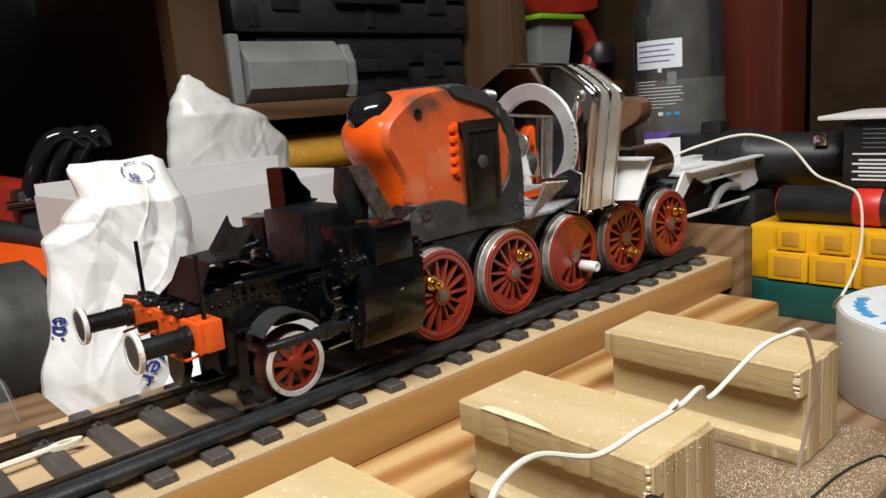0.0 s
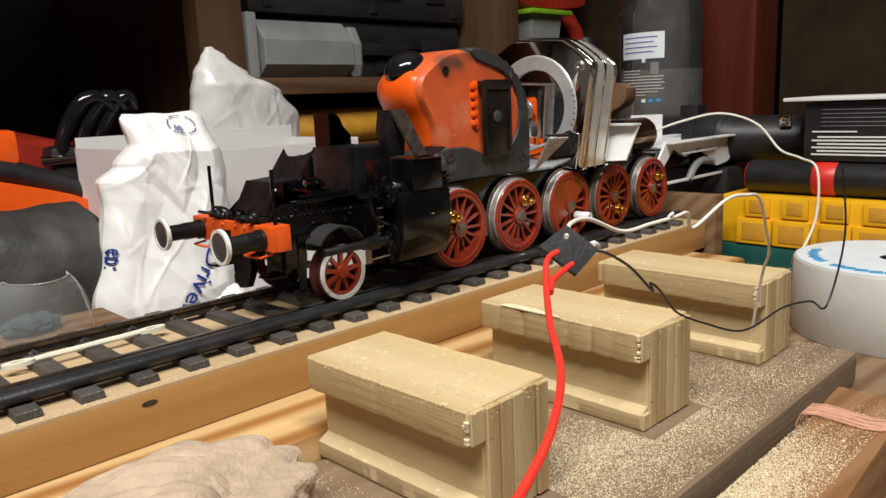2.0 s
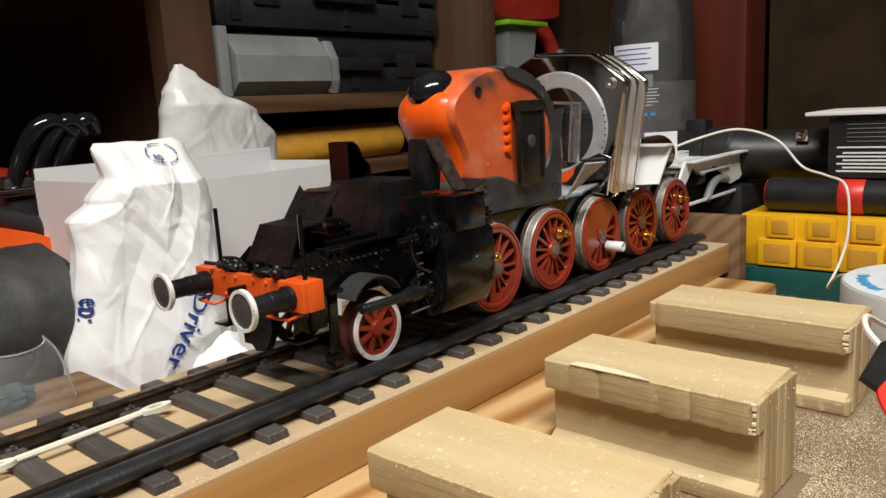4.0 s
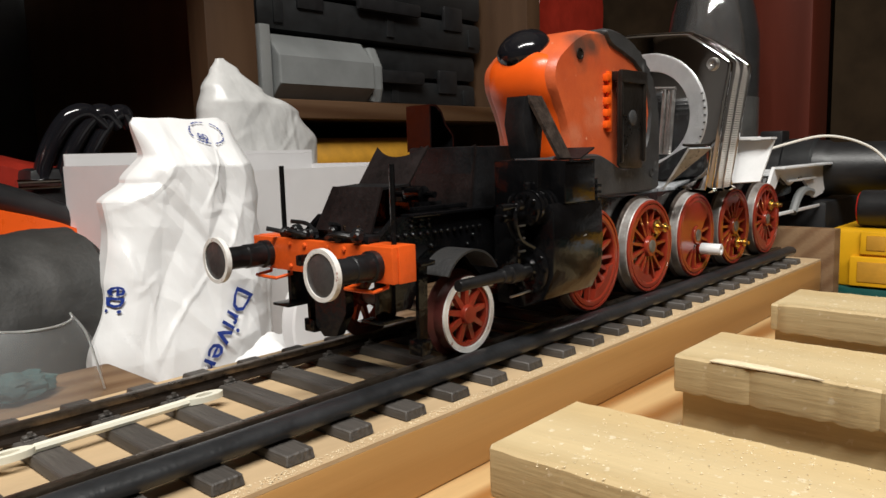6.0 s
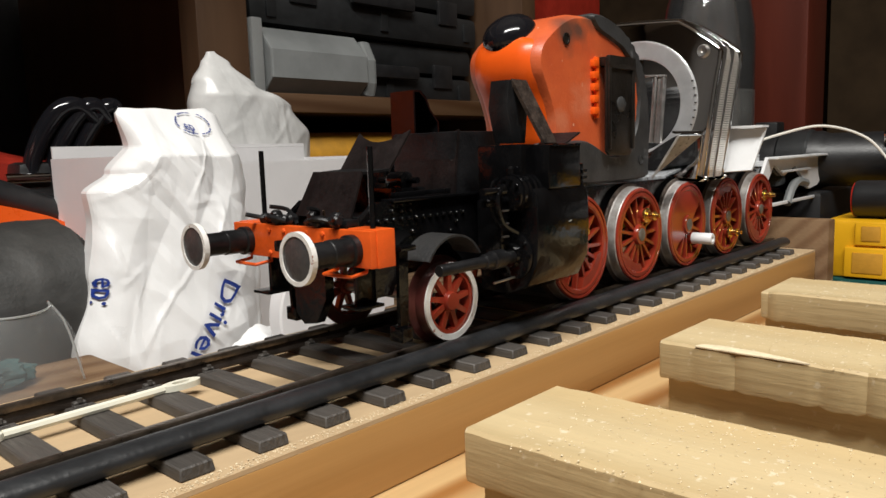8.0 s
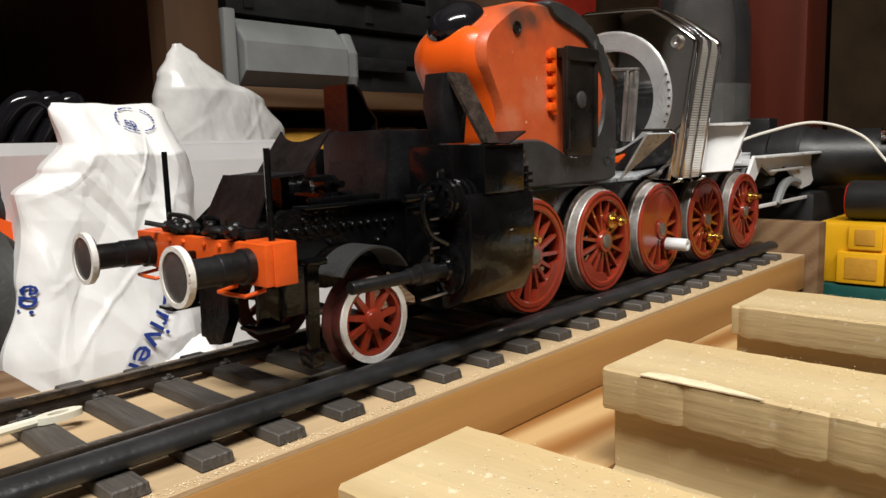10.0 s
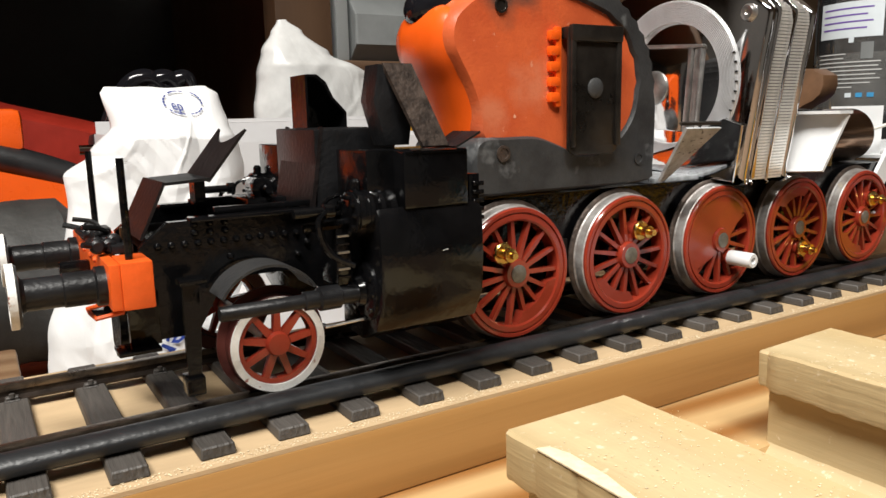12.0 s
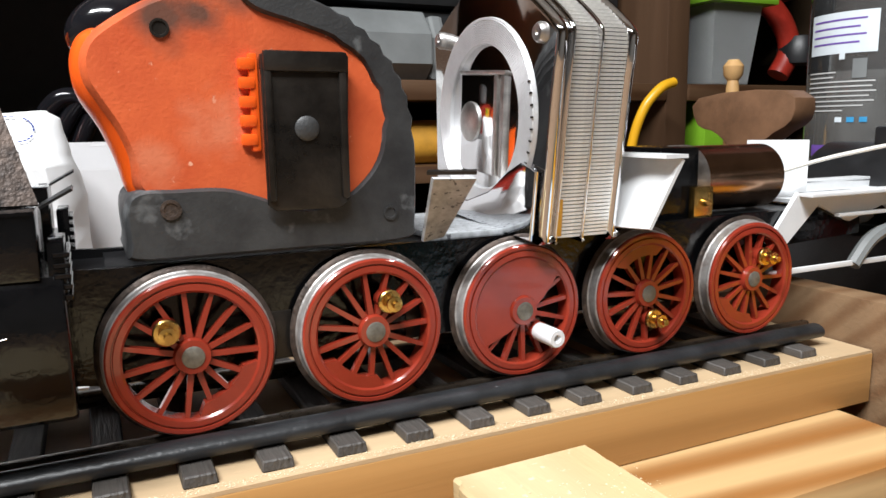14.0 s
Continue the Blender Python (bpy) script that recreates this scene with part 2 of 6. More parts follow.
    whiteink=mat("white_print", (0.7, 0.7, 0.7), 0.5, 0, 0.03, 60, 0),
    darkbeige=mat("walnut_wood", (0.17, 0.088, 0.045), 0.5, 0, 0.2, 40, 0.2, 400),
    peg=mat("turned_beech", (0.50, 0.30, 0.12), 0.5, 0, 0.1, 60, 0.2, 400),
)


def stain(m, spots, colour, scale=90.0):
    """Ingrained grime round some places of a thing, broken up by noise."""
    nt = m.node_tree
    N, L = nt.nodes, nt.links
    b = N["Principled BSDF"]
    tc, no = N.new("ShaderNodeTexCoord"), N.new("ShaderNodeTexNoise")
    no.inputs["Scale"].default_value, no.inputs["Detail"].default_value = scale, 7
    L.new(tc.outputs["Object"], no.inputs["Vector"])
    for at, size in spots:
        src = b.inputs["Base Color"].links[0].from_socket
        d, mr, mul, ramp, mix = (N.new("ShaderNode" + k) for k in ("VectorMath", "MapRange", "Math", "ValToRGB", "MixRGB"))
        d.operation, mul.operation = "DISTANCE", "MULTIPLY"
        d.inputs[1].default_value = at
        L.new(tc.outputs["Object"], d.inputs[0])
        L.new(d.outputs["Value"], mr.inputs[0])
        mr.inputs[1].default_value, mr.inputs[2].default_value = 0.0, size
        mr.inputs[3].default_value, mr.inputs[4].default_value = 1.15, 0.0
        L.new(mr.outputs[0], mul.inputs[0])
        L.new(no.outputs["Fac"], mul.inputs[1])
        ramp.color_ramp.elements[0].position, ramp.color_ramp.elements[1].position = 0.22, 0.50
        L.new(mul.outputs[0], ramp.inputs[0])
        L.new(ramp.outputs[0], mix.inputs[0])
        L.new(src, mix.inputs[1])
        mix.inputs[2].default_value = (*colour, 1)
        L.new(mix.outputs[0], b.inputs["Base Color"])


stain(M["orange"], [((0.081, -0.024, 0.1205), 0.016), ((0.090, -0.023, 0.1235), 0.015), ((0.098, -0.022, 0.1290), 0.015)], (0.13, 0.055, 0.036), 70.0)
stain(M["orange"], [((0.092, -0.024, 0.0960), 0.018), ((0.075, -0.024, 0.0850), 0.012)], (0.60, 0.17, 0.08), 140.0)


# ---- mesh helpers ----
def bm_new():
    return bmesh.new()


def add_box(bm, x0, x1, y0, y1, z0, z1, bevel=0.0, m=None, seg=2):
    r = bmesh.ops.create_cube(bm, size=1.0)
    vs = r["verts"]
    bmesh.ops.scale(bm, vec=(x1 - x0, y1 - y0, z1 - z0), verts=vs)
    bmesh.ops.translate(bm, vec=((x0 + x1) / 2, (y0 + y1) / 2, (z0 + z1) / 2), verts=vs)
    if bevel:
        es = list({e for v in vs for e in v.link_edges})
        r = bmesh.ops.bevel(bm, geom=es, offset=bevel, segments=seg, affect="EDGES", profile=0.6)
        vs = list({v for f in r["faces"] for v in f.verts} | {v for v in vs if v.is_valid})
    if m is not None:
        bmesh.ops.transform(bm, matrix=m, verts=vs)
    return vs


AX = {"x": Matrix.Rotation(radians(90), 4, "Y"), "y": Matrix.Rotation(radians(-90), 4, "X"), "z": Matrix.Identity(4)}


def add_lathe(bm, prof, at, axis="z", seg=32, m=None, cap=True):
    """prof: rows of (radius, distance along the axis)."""
    rings, t = [], Matrix.Translation(at) @ AX[axis]
    if m is not None:
        t = m @ t
    for r, h in prof:
        rings.append([bm.verts.new(t @ Vector((r * math.cos(6.28318531 * i / seg), r * math.sin(6.28318531 * i / seg), h))) for i in range(seg)])
    for a, b in zip(rings, rings[1:]):
        for i in range(seg):
            bm.faces.new((a[i], a[(i + 1) % seg], b[(i + 1) % seg], b[i]))
    if cap:
        bm.faces.new(list(reversed(rings[0])))
        bm.faces.new(rings[-1])
    return rings


def add_ring(bm, r0, r1, h0, h1, at, axis="y", seg=48):
    """A flat ring with four sides."""
    prof = [(r0, h0), (r1, h0), (r1, h1), (r0, h1), (r0, h0)]
    add_lathe(bm, prof, at, axis, seg, cap=False)


def add_prism(bm, pts, lo, hi, plane="xz", bevel=0.0, m=None, seg=2):
    def p3(a, b, c):
        return {"xz": (a, c, b), "xy": (a, b, c), "yz": (c, a, b)}[plane]
    f0 = bm.faces.new([bm.verts.new(p3(a, b, lo)) for a, b in pts])
    r = bmesh.ops.extrude_face_region(bm, geom=[f0])
    vs = [v for v in r["geom"] if isinstance(v, bmesh.types.BMVert)]
    k = {"xz": 1, "xy": 2, "yz": 0}[plane]
    for v in vs:
        v.co[k] = hi
    allv = vs + list(f0.verts)
    if bevel:
        es = [e for e in {e for v in allv for e in v.link_edges} if abs(e.verts[0].co[k] - e.verts[1].co[k]) < 1e-9]
        r = bmesh.ops.bevel(bm, geom=es, offset=bevel, segments=seg, affect="EDGES", profile=0.6, clamp_overlap=True)
        allv = list({v for f in r["faces"] for v in f.verts} | {v for v in allv if v.is_valid})
    if m is not None:
        bmesh.ops.transform(bm, matrix=m, verts=allv)
    return allv


def smooth_path(pts, n=8):
    out, P = [], [Vector(p) for p in pts]
    for i in range(len(P) - 1):
        a, b, c, d = P[max(i - 1, 0)], P[i], P[i + 1], P[min(i + 2, len(P) - 1)]
        for k in range(n):
            t = k / n
            out.append(0.5 * ((2 * b) + (c - a) * t + (2 * a - 5 * b + 4 * c - d) * t * t + (3 * b - a - 3 * c + d) * t ** 3))
    out.append(P[-1])
    return out


def add_tube(bm, pts, r, seg=8, smooth=True, n=8):
    P = smooth_path(pts, n) if smooth else [Vector(p) for p in pts]
    rings, up = [], Vector((0, 0, 1))
    for i, p in enumerate(P):
        d = (P[min(i + 1, len(P) - 1)] - P[max(i - 1, 0)]).normalized()
        a = side - d * side.dot(d) if i else d.cross(up)
        if a.length < 0.05:
            a = d.cross(Vector((1, 0, 0)))
        a.normalize()
        side = a.copy()
        b = d.cross(a)
        rr = r(i / (len(P) - 1)) if callable(r) else r
        rings.append([bm.verts.new(p + a * rr * math.cos(6.2832 * k / seg) + b * rr * math.sin(6.2832 * k / seg)) for k in range(seg)])
    for a, b in zip(rings, rings[1:]):
        for i in range(seg):
            bm.faces.new((a[i], a[(i + 1) % seg], b[(i + 1) % seg], b[i]))
    bm.faces.new(list(reversed(rings[0])))
    bm.faces.new(rings[-1])


def finish(name, bm, material, smooth=True, angle=35):
    bmesh.ops.recalc_face_normals(bm, faces=bm.faces)
    me = bpy.data.meshes.new(name)
    if smooth:
        lim = radians(angle)
        for f in bm.faces:
            f.smooth = True
        for e in bm.edges:
            if len(e.link_faces) == 2 and e.calc_face_angle(0) > lim:
                e.smooth = False
    bm.to_mesh(me)
    bm.free()
    me.materials.append(material)
    return me


def part(name, bm, material, parent, label="", smooth=True, angle=35):
    ob = new(name, finish(name, bm, material, smooth, angle))
    ob.parent = parent
    if label:
        ob["label"] = label
    return ob


def thing(name, bm, material, label, category, group="", kind="", smooth=True):
    return tagged(new(name, finish(name, bm, material, smooth)), label, category, group, kind)


def empty(name, label, category, at=(0, 0, 0), group="", kind=""):
    ob = new(name)
    ob.empty_display_size = 0.01
    return tagged(ob, label, category, group, kind)


def box_part(name, dims, material, parent, bevel=0.0, label="", m=None):
    bm = bm_new()
    add_box(bm, *dims, bevel=bevel, m=m)
    return part(name, bm, material, parent, label)


def box_thing(name, dims, material, label, category, bevel=0.0, kind="", m=None, group=""):
    bm = bm_new()
    add_box(bm, *dims, bevel=bevel, m=m)
    return thing(name, bm, material, label, category, group, kind)


def lathe_part(name, prof, at, axis, material, parent, label="", seg=32, m=None):
    bm = bm_new()
    add_lathe(bm, prof, at, axis, seg, m)
    return part(name, bm, material, parent, label)


def prism_part(name, pts, lo, hi, plane, material, parent, bevel=0.0, label="", m=None):
    bm = bm_new()
    add_prism(bm, pts, lo, hi, plane, bevel, m)
    return part(name, bm, material, parent, label)


def tube_part(name, pts, r, material, parent, label="", seg=8, smooth=True):
    bm = bm_new()
    add_tube(bm, pts, r, seg, smooth)
    return part(name, bm, material, parent, label)


# ---- room and bench ----
box_thing("floor", (-1.6, 1.6, -2.0, 1.2, -0.98, -0.95), M["bench"], "dark wooden workshop floor", "floor", kind="structure")
box_thing("ceiling", (-1.6, 1.6, -2.0, 1.2, 1.45, 1.48), M["ceiling"], "plain off-white workshop ceiling", "ceiling", kind="structure")
box_thing("wall_back", (-1.6, 1.6, 0.95, 1.0, -0.95, 1.45), M["wall"], "dark brown wall behind the shelves", "wall", kind="structure")
box_thing("wall_front", (-1.6, 1.6, -2.0, -1.95, -0.95, 1.45), M["plaster"], "pale plastered workshop wall", "wall", kind="structure")
box_thing("wall_left", (-1.6, -1.55, -1.95, 0.95, -0.95, 1.45), M["dimwall"], "pale plastered workshop wall", "wall", kind="structure")
box_thing("wall_right", (0.90, 0.95, -1.95, 0.95, -0.95, 1.45), M["wall"], "brown painted wall beside the bench", "wall", kind="structure")
box_thing("workbench", (-1.2, 0.895, -0.75, 0.94, -0.085, -0.045), M["bench"], "worn brown wooden workbench top", "workbench", bevel=0.003, kind="structure")

# ---- track on its plank ----
RAIL_Z, SLEEPER_TOP, PLANK_TOP = 0.0122, 0.0078, 0.0047
plank = empty("track_plank", "long pale wooden plank with an orange-tan planed edge", "plank")
bm = bm_new()
add_box(bm, -0.75, 0.333, -0.0488, 0.0520, -0.0165, PLANK_TOP - 0.0012, bevel=0.0006)
part("plank_core", bm, M["plank"], plank)
box_part("top_sheet", (-0.75, 0.3325, -0.0486, 0.0516, PLANK_TOP - 0.0012, PLANK_TOP), M["ply"], plank, label="pale smooth top face")
bm = bm_new()
add_lathe(bm, [(0.0001, 0), (0.0016, 0.0), (0.0016, 0.0003), (0.0001, 0.0003)], (0, 0, 0), "y", 14)
bmesh.ops.scale(bm, vec=(1.9, 1, 0.7), verts=bm.verts)
bmesh.ops.translate(bm, vec=(-0.1075, -0.0490, -0.0005), verts=bm.verts)
part("knot", bm, M["rusty"], plank, "small dark knot")
bm = bm_new()
add_box(bm, 0.334, 0.348, -0.056, 0.052, -0.045, 0.024, bevel=0.001)
thing("end_board", bm, M["oldwood"], "rough brown offcut board standing behind the plank's end", "board")

track = empty("model_track", "dark brown model railway track with plastic sleepers", "track")


def rail(y, name):
    r = empty(name, "", "")
    r.parent = track
    for k in ("label", "category"):
        if k in r:
            del r[k]
    o = 1 if y > 0 else -1
    prof = [(-0.0030, 0.0), (0.0034, 0.0), (0.0034, 0.0006), (0.0010, 0.0013), (0.0008, 0.0030), (-0.0008, 0.0030), (-0.0010, 0.0013), (-0.0030, 0.0006)]
    bm = bm_new()
    add_prism(bm, [(y + o * a, SLEEPER_TOP - 0.0004 + b) for a, b in prof], -0.72, 0.325, "yz")
    part("rail_web", bm, M["rail"], r)
    bm = bm_new()
    add_box(bm, -0.72, 0.325, y - 0.0016, y + 0.0016, SLEEPER_TOP + 0.0024, RAIL_Z, bevel=0.0005)
    part("rail_head", bm, M["railtop"], r, "rubbed bronze rail head")


rail(-0.0241, "near_rail")
rail(0.0241, "far_rail")
bm = bm_new()
add_prism(bm, [(-0.0328 + 0.0042 * math.cos(a * 0.3927), 0.0106 + 0.0029 * math.sin(a * 0.3927)) for a in range(16)], -0.72, 0.320, "yz")
part("guard_strip", bm, M["strip"], track, "rounded black strip along the outside of the rail")
bm = bm_new()
add_box(bm, -0.0044, 0.0044, -0.0442, 0.0442, PLANK_TOP, SLEEPER_TOP, bevel=0.0004, seg=1)
for v in bm.verts:
    if v.co.z > 0.0065:
        v.co.x *= 0.93
        v.co.y *= 0.992
sleeper_mesh = finish("sleeper", bm, M["sleeper"])
bm = bm_new()
add_box(bm, -0.0020, 0.0020, -0.0050, 0.0050, SLEEPER_TOP - 0.0004, SLEEPER_TOP + 0.0004, bevel=0.0002, seg=1)
for q in (-1, 1):
    add_box(bm, -0.0018, 0.0018, q * 0.0034 - 0.0010, q * 0.0034 + 0.0010, SLEEPER_TOP + 0.0002, SLEEPER_TOP + 0.0013, bevel=0.0003, seg=1)
    add_lathe(bm, [(0.0008, 0), (0.0008, 0.0012)], (0, q * 0.0041, SLEEPER_TOP + 0.0010), "z", 6)
chair_mesh = finish("rail_chair", bm, M["sleeper"])
for k in range(-30, 20):
    x = -0.0846 + 0.0204 * k + random.uniform(-0.0003, 0.0003)
    s = new("sleeper", sleeper_mesh)
    s.parent, s.location, s.rotation_euler = track, (x, random.uniform(-0.0005, 0.0005), 0), (0, 0, random.uniform(-0.01, 0.01))
    for y in (-0.0241, 0.0241):
        c = new("rail_chair", chair_mesh)
        c.parent, c.location = s, (0, y, 0)

# white coupling rod lying between the rails
rod = empty("coupling_rod", "white plastic coupling rod lying on the sleepers", "rod")
ZR = SLEEPER_TOP + 0.0012
bm = bm_new()
add_tube(bm, [(-0.128, 0.0095, ZR), (-0.100, 0.0105, ZR), (-0.084, 0.0113, ZR)], 0.0013, 8)
part("shaft", bm, M["cable_white"], rod)
for x, y in ((-0.079, 0.0113), (-0.134, 0.0092)):
    bm = bm_new()
    add_ring(bm, 0.0012, 0.0027, -0.0009, 0.0009, (0, 0, 0), "z", 20)
    bmesh.ops.scale(bm, vec=(2.3, 1, 1), verts=bm.verts)
    bmesh.ops.translate(bm, vec=(x, y, ZR), verts=bm.verts)
    part("eye", bm, M["cable_white"], rod)

# ---- locomotive ----
loco = empty("model_locomotive", "unfinished black model steam locomotive chassis with red wheels on the track", "model train")
WHEEL_X = [0.081 + 0.0516 * i for i in range(5)]
AXLE_Z = 0.0344
PIN_ANGLE = [130, 62, -52, -75, 58]


def driver(x, side, ang, solid):
    """A spoked driving wheel; side -1 faces the camera's side."""
    w = new("driving_wheel")
    w.parent = loco
    R = 0.0222
    y0 = side * 0.0285
    def yy(d):
        return y0 - side * d
    bm = bm_new()
    prof = [(0.0200, 0.0008), (0.0219, 0.0008), (R, 0.0012), (R, 0.0046), (0.0226, 0.0050), (0.0226, 0.0066), (0.0200, 0.0066), (0.0200, 0.0008)]
    add_lathe(bm, [(r, -side * h) for r, h in prof], (x, y0, AXLE_Z), "y", 64, cap=False)
    part("tyre", bm, M["tread"], w, "bare turned steel tread")
    bm = bm_new()
    prof = [(0.0200, 0.0050), (0.0224, 0.0050), (0.0236, 0.0056), (0.0240, 0.0060), (0.0238, 0.0066), (0.0200, 0.0068), (0.0200, 0.0050)]
    add_lathe(bm, [(r, -side * h) for r, h in prof], (x, y0, AXLE_Z), "y", 64, cap=False)
    part("flange", bm, M["rusty"], w, "brown rubbed wheel flange")
    bm = bm_new()
    prof = [(0.0174, 0.0055), (0.0174, 0.0002), (0.0180, -0.0003), (0.0196, -0.0003), (0.0198, 0.0003), (0.0201, 0.0003), (0.0203, -0.0004), (0.0213, -0.0004), (0.0218, 0.0001), (0.0218, 0.0009), (0.0200, 0.0055), (0.0174, 0.0055)]
    add_lathe(bm, [(r, -side * h) for r, h in prof], (x, y0, AXLE_Z), "y", 64, cap=False)
    part("rim", bm, M["red"], w)
    a0 = radians(ang)
    for k in range(15):
        if solid and abs(((k * 24 + 12) - 180 + 180) % 360 - 180) < 95:
            continue
        a = a0 + radians(k * 24 + 12)
        bm = bm_new()
        d, n = Vector((math.cos(a), 0, math.sin(a))), Vector((-math.sin(a), 0, math.cos(a)))
        c = Vector((x, 0, AXLE_Z))
        vs = []
        for r, hw in ((0.0035, 0.00085), (0.0176, 0.0006)):
            for q in (-1, 1):
                for dy in (0.0008, 0.0030):
                    p = c + d * r + n * q * hw
                    vs.append(bm.verts.new((p.x, yy(dy), p.z)))
        bmesh.ops.convex_hull(bm, input=vs)
        part("spoke", bm, M["red"], w)
    bm = bm_new()
    add_lathe(bm, [(0.0050, -side * 0.006), (0.0050, -side * 0.0), (0.0046, side * 0.0008), (0.0026, side * 0.0008)], (x, y0, AXLE_Z), "y", 28)
    part("hub", bm, M["red"], w)
    bm = bm_new()
    add_lathe(bm, [(0.0030, 0), (0.0030, side * 0.0011), (0.0026, side * 0.0013)], (x, y0, AXLE_Z), "y", 20)
    part("axle_end", bm, M["axlegrey"], w, "dull grey steel axle end")
    # counterweight opposite the pin
    bm = bm_new()
    pts = []
    half, inner = (95, 0.0042) if solid else (38, 0.0150)
    n = 28
    for i in range(n + 1):
        b = a0 + math.pi + radians(-half + 2 * half * i / n)
        pts.append((x + 0.0178 * math.cos(b), AXLE_Z + 0.0178 * math.sin(b)))
    if solid:
        b = a0 + math.pi
        for q in (1, 0.5, 0, -0.5, -1):
            t = Vector((-math.sin(b), math.cos(b))) * q * 0.0165
            pts.append((x + t.x - 0.0028 * math.cos(b) * (1 - q * q), AXLE_Z + t.y - 0.0028 * math.sin(b) * (1 - q * q)))
    else:
        for i in (0.8, 0.4, 0, -0.4, -0.8):
            b = a0 + math.pi + radians(half * i)
            pts.append((x + inner * 0.92 * math.cos(b), AXLE_Z + inner * 0.92 * math.sin(b)))
    add_prism(bm, pts, yy(0.0002), yy(0.004), "xz")
    part("counterweight", bm, M["red"], w)
    px, pz = x + 0.0098 * math.cos(a0), AXLE_Z + 0.0098 * math.sin(a0)
    bm = bm_new()
    if solid:
        add_lathe(bm, [(0.0033, -side * 0.004), (0.0033, side * 0.0002)], (px, y0, pz), "y", 20)
        part("crank_boss", bm, M["red"], w)
        bm = bm_new()
        add_lathe(bm, [(0.0008, side * 0.0090), (0.0014, side * 0.0108), (0.0027, side * 0.0108), (0.0030, side * 0.0103), (0.0030, side * 0.0001), (0.001, side * 0.0001)], (px, y0, pz), "y", 24)
        part("crank_pin", bm, M["styrene"], w, "white plastic sleeve on the crank pin")
    else:
        add_lathe(bm, [(0.0034, -side * 0.004), (0.0034, side * 0.0004)], (px, y0, pz), "y", 20)
        part("crank_boss", bm, M["red"], w)
        bm = bm_new()
        add_lathe(bm, [(0.0036, side * 0.0003), (0.0036, side * 0.0012), (0.0032, side * 0.0016), (0.0018, side * 0.0017), (0.0018, side * 0.0040), (0.0023, side * 0.0041), (0.0023, side * 0.0052), (0.0012, side * 0.0053), (0.0011, side * 0.0074)], (px, y0, pz), "y", 20)
        part("crank_pin", bm, M["brass"], w, "brass crank pin with nut")
    return w


for i, x in enumerate(WHEEL_X):
    driver(x, -1, PIN_ANGLE[i], i == 2)
    driver(x, 1, PIN_ANGLE[i] + 90, i == 2)
    bm = bm_new()
    add_lathe(bm, [(0.0022, -0.0285), (0.0022, 0.0285)], (x, 0, AXLE_Z), "y", 16)
    part("axle", bm, M["steel"], loco)


def pony_wheel(side):
    w = new("leading_wheel")
    w.parent = loco
    c, R, y0 = (-0.0012, side * 0.0290, 0.0258), 0.0134, side * 0.0290
    bm = bm_new()
    prof = [(0.0112, 0), (0.0128, 0), (R, 0.0004), (R, 0.0042), (0.0143, 0.0048), (0.0153, 0.0054), (0.0153, 0.0062), (0.0112, 0.0062), (0.0112, 0)]
    add_lathe(bm, [(r, -side * h) for r, h in prof], c, "y", 48, cap=False)
    part("tyre", bm, M["tyrebrown"], w, "brown-red tyre")
    bm = bm_new()
    add_ring(bm, 0.0112, 0.0132, side * 0.0005, -side * 0.0003, c, "y", 48)
    part("tyre_face", bm, M["whitepaint"], w, "chipped white painted tyre face")
    bm = bm_new()
    add_ring(bm, 0.0098, 0.0113, -side * 0.0004, -side * 0.0045, c, "y", 48)
    part("rim", bm, M["red"], w)
    for k in range(9):
        a = radians(40 * k + 8)
        bm, vs = bm_new(), []
        d, n = Vector((math.cos(a), 0, math.sin(a))), Vector((-math.sin(a), 0, math.cos(a)))
        for r, hw in ((0.003, 0.0011), (0.0101, 0.0008)):
            for q in (-1, 1):
                for dy in (0.0008, 0.003):
                    p = Vector((c[0], 0, c[2])) + d * r + n * q * hw
                    vs.append(bm.verts.new((p.x, y0 - side * dy, p.z)))
        bmesh.ops.convex_hull(bm, input=vs)
        part("spoke", bm, M["red"], w)
    bm = bm_new()
    add_lathe(bm, [(0.0034, -side * 0.005), (0.0034, side * 0.0002), (0.0030, side * 0.0008)], c, "y", 24)
    part("hub", bm, M["red"], w)


pony_wheel(-1)
pony_wheel(1)
lathe_part("axle", [(0.002, -0.029), (0.002, 0.029)], (-0.0012, 0, 0.0258), "y", M["steel"], loco)

# main frames
for s in (-1, 1):
    pts = [(-0.033, 0.0545), (-0.0255, 0.0605), (0.03, 0.0605), (0.06, 0.0585), (0.345, 0.0585), (0.36, 0.054), (0.36, 0.046), (0.31, 0.044), (0.30, 0.030), (0.06, 0.027), (0.02, 0.033), (0.008, 0.044), (-0.012, 0.044), (-0.020, 0.030), (-0.030, 0.030)]
    prism_part("frame_plate", pts, s * 0.0175, s * 0.0200, "xz", M["black"], loco)
box_part("frame_deck", (0.062, 0.335, -0.0172, 0.0172, 0.0545, 0.0575), M["satin"], loco)
box_part("frame_stretcher", (-0.030, 0.062, -0.0172, 0.0172, 0.0520, 0.0560), M["satin"], loco)
box_part("keeper_plate", (0.06, 0.30, -0.012, 0.012, 0.0255, 0.0285), M["steel"], loco, label="bare metal keeper plate under the axles")
for x in (0.095, 0.106, 0.15, 0.2, 0.255):
    box_part("axle_box", (x - 0.004, x + 0.004, -0.0205, 0.0205, 0.028, 0.042), M["clip"], loco, bevel=0.0005, label="dull dark axle box")
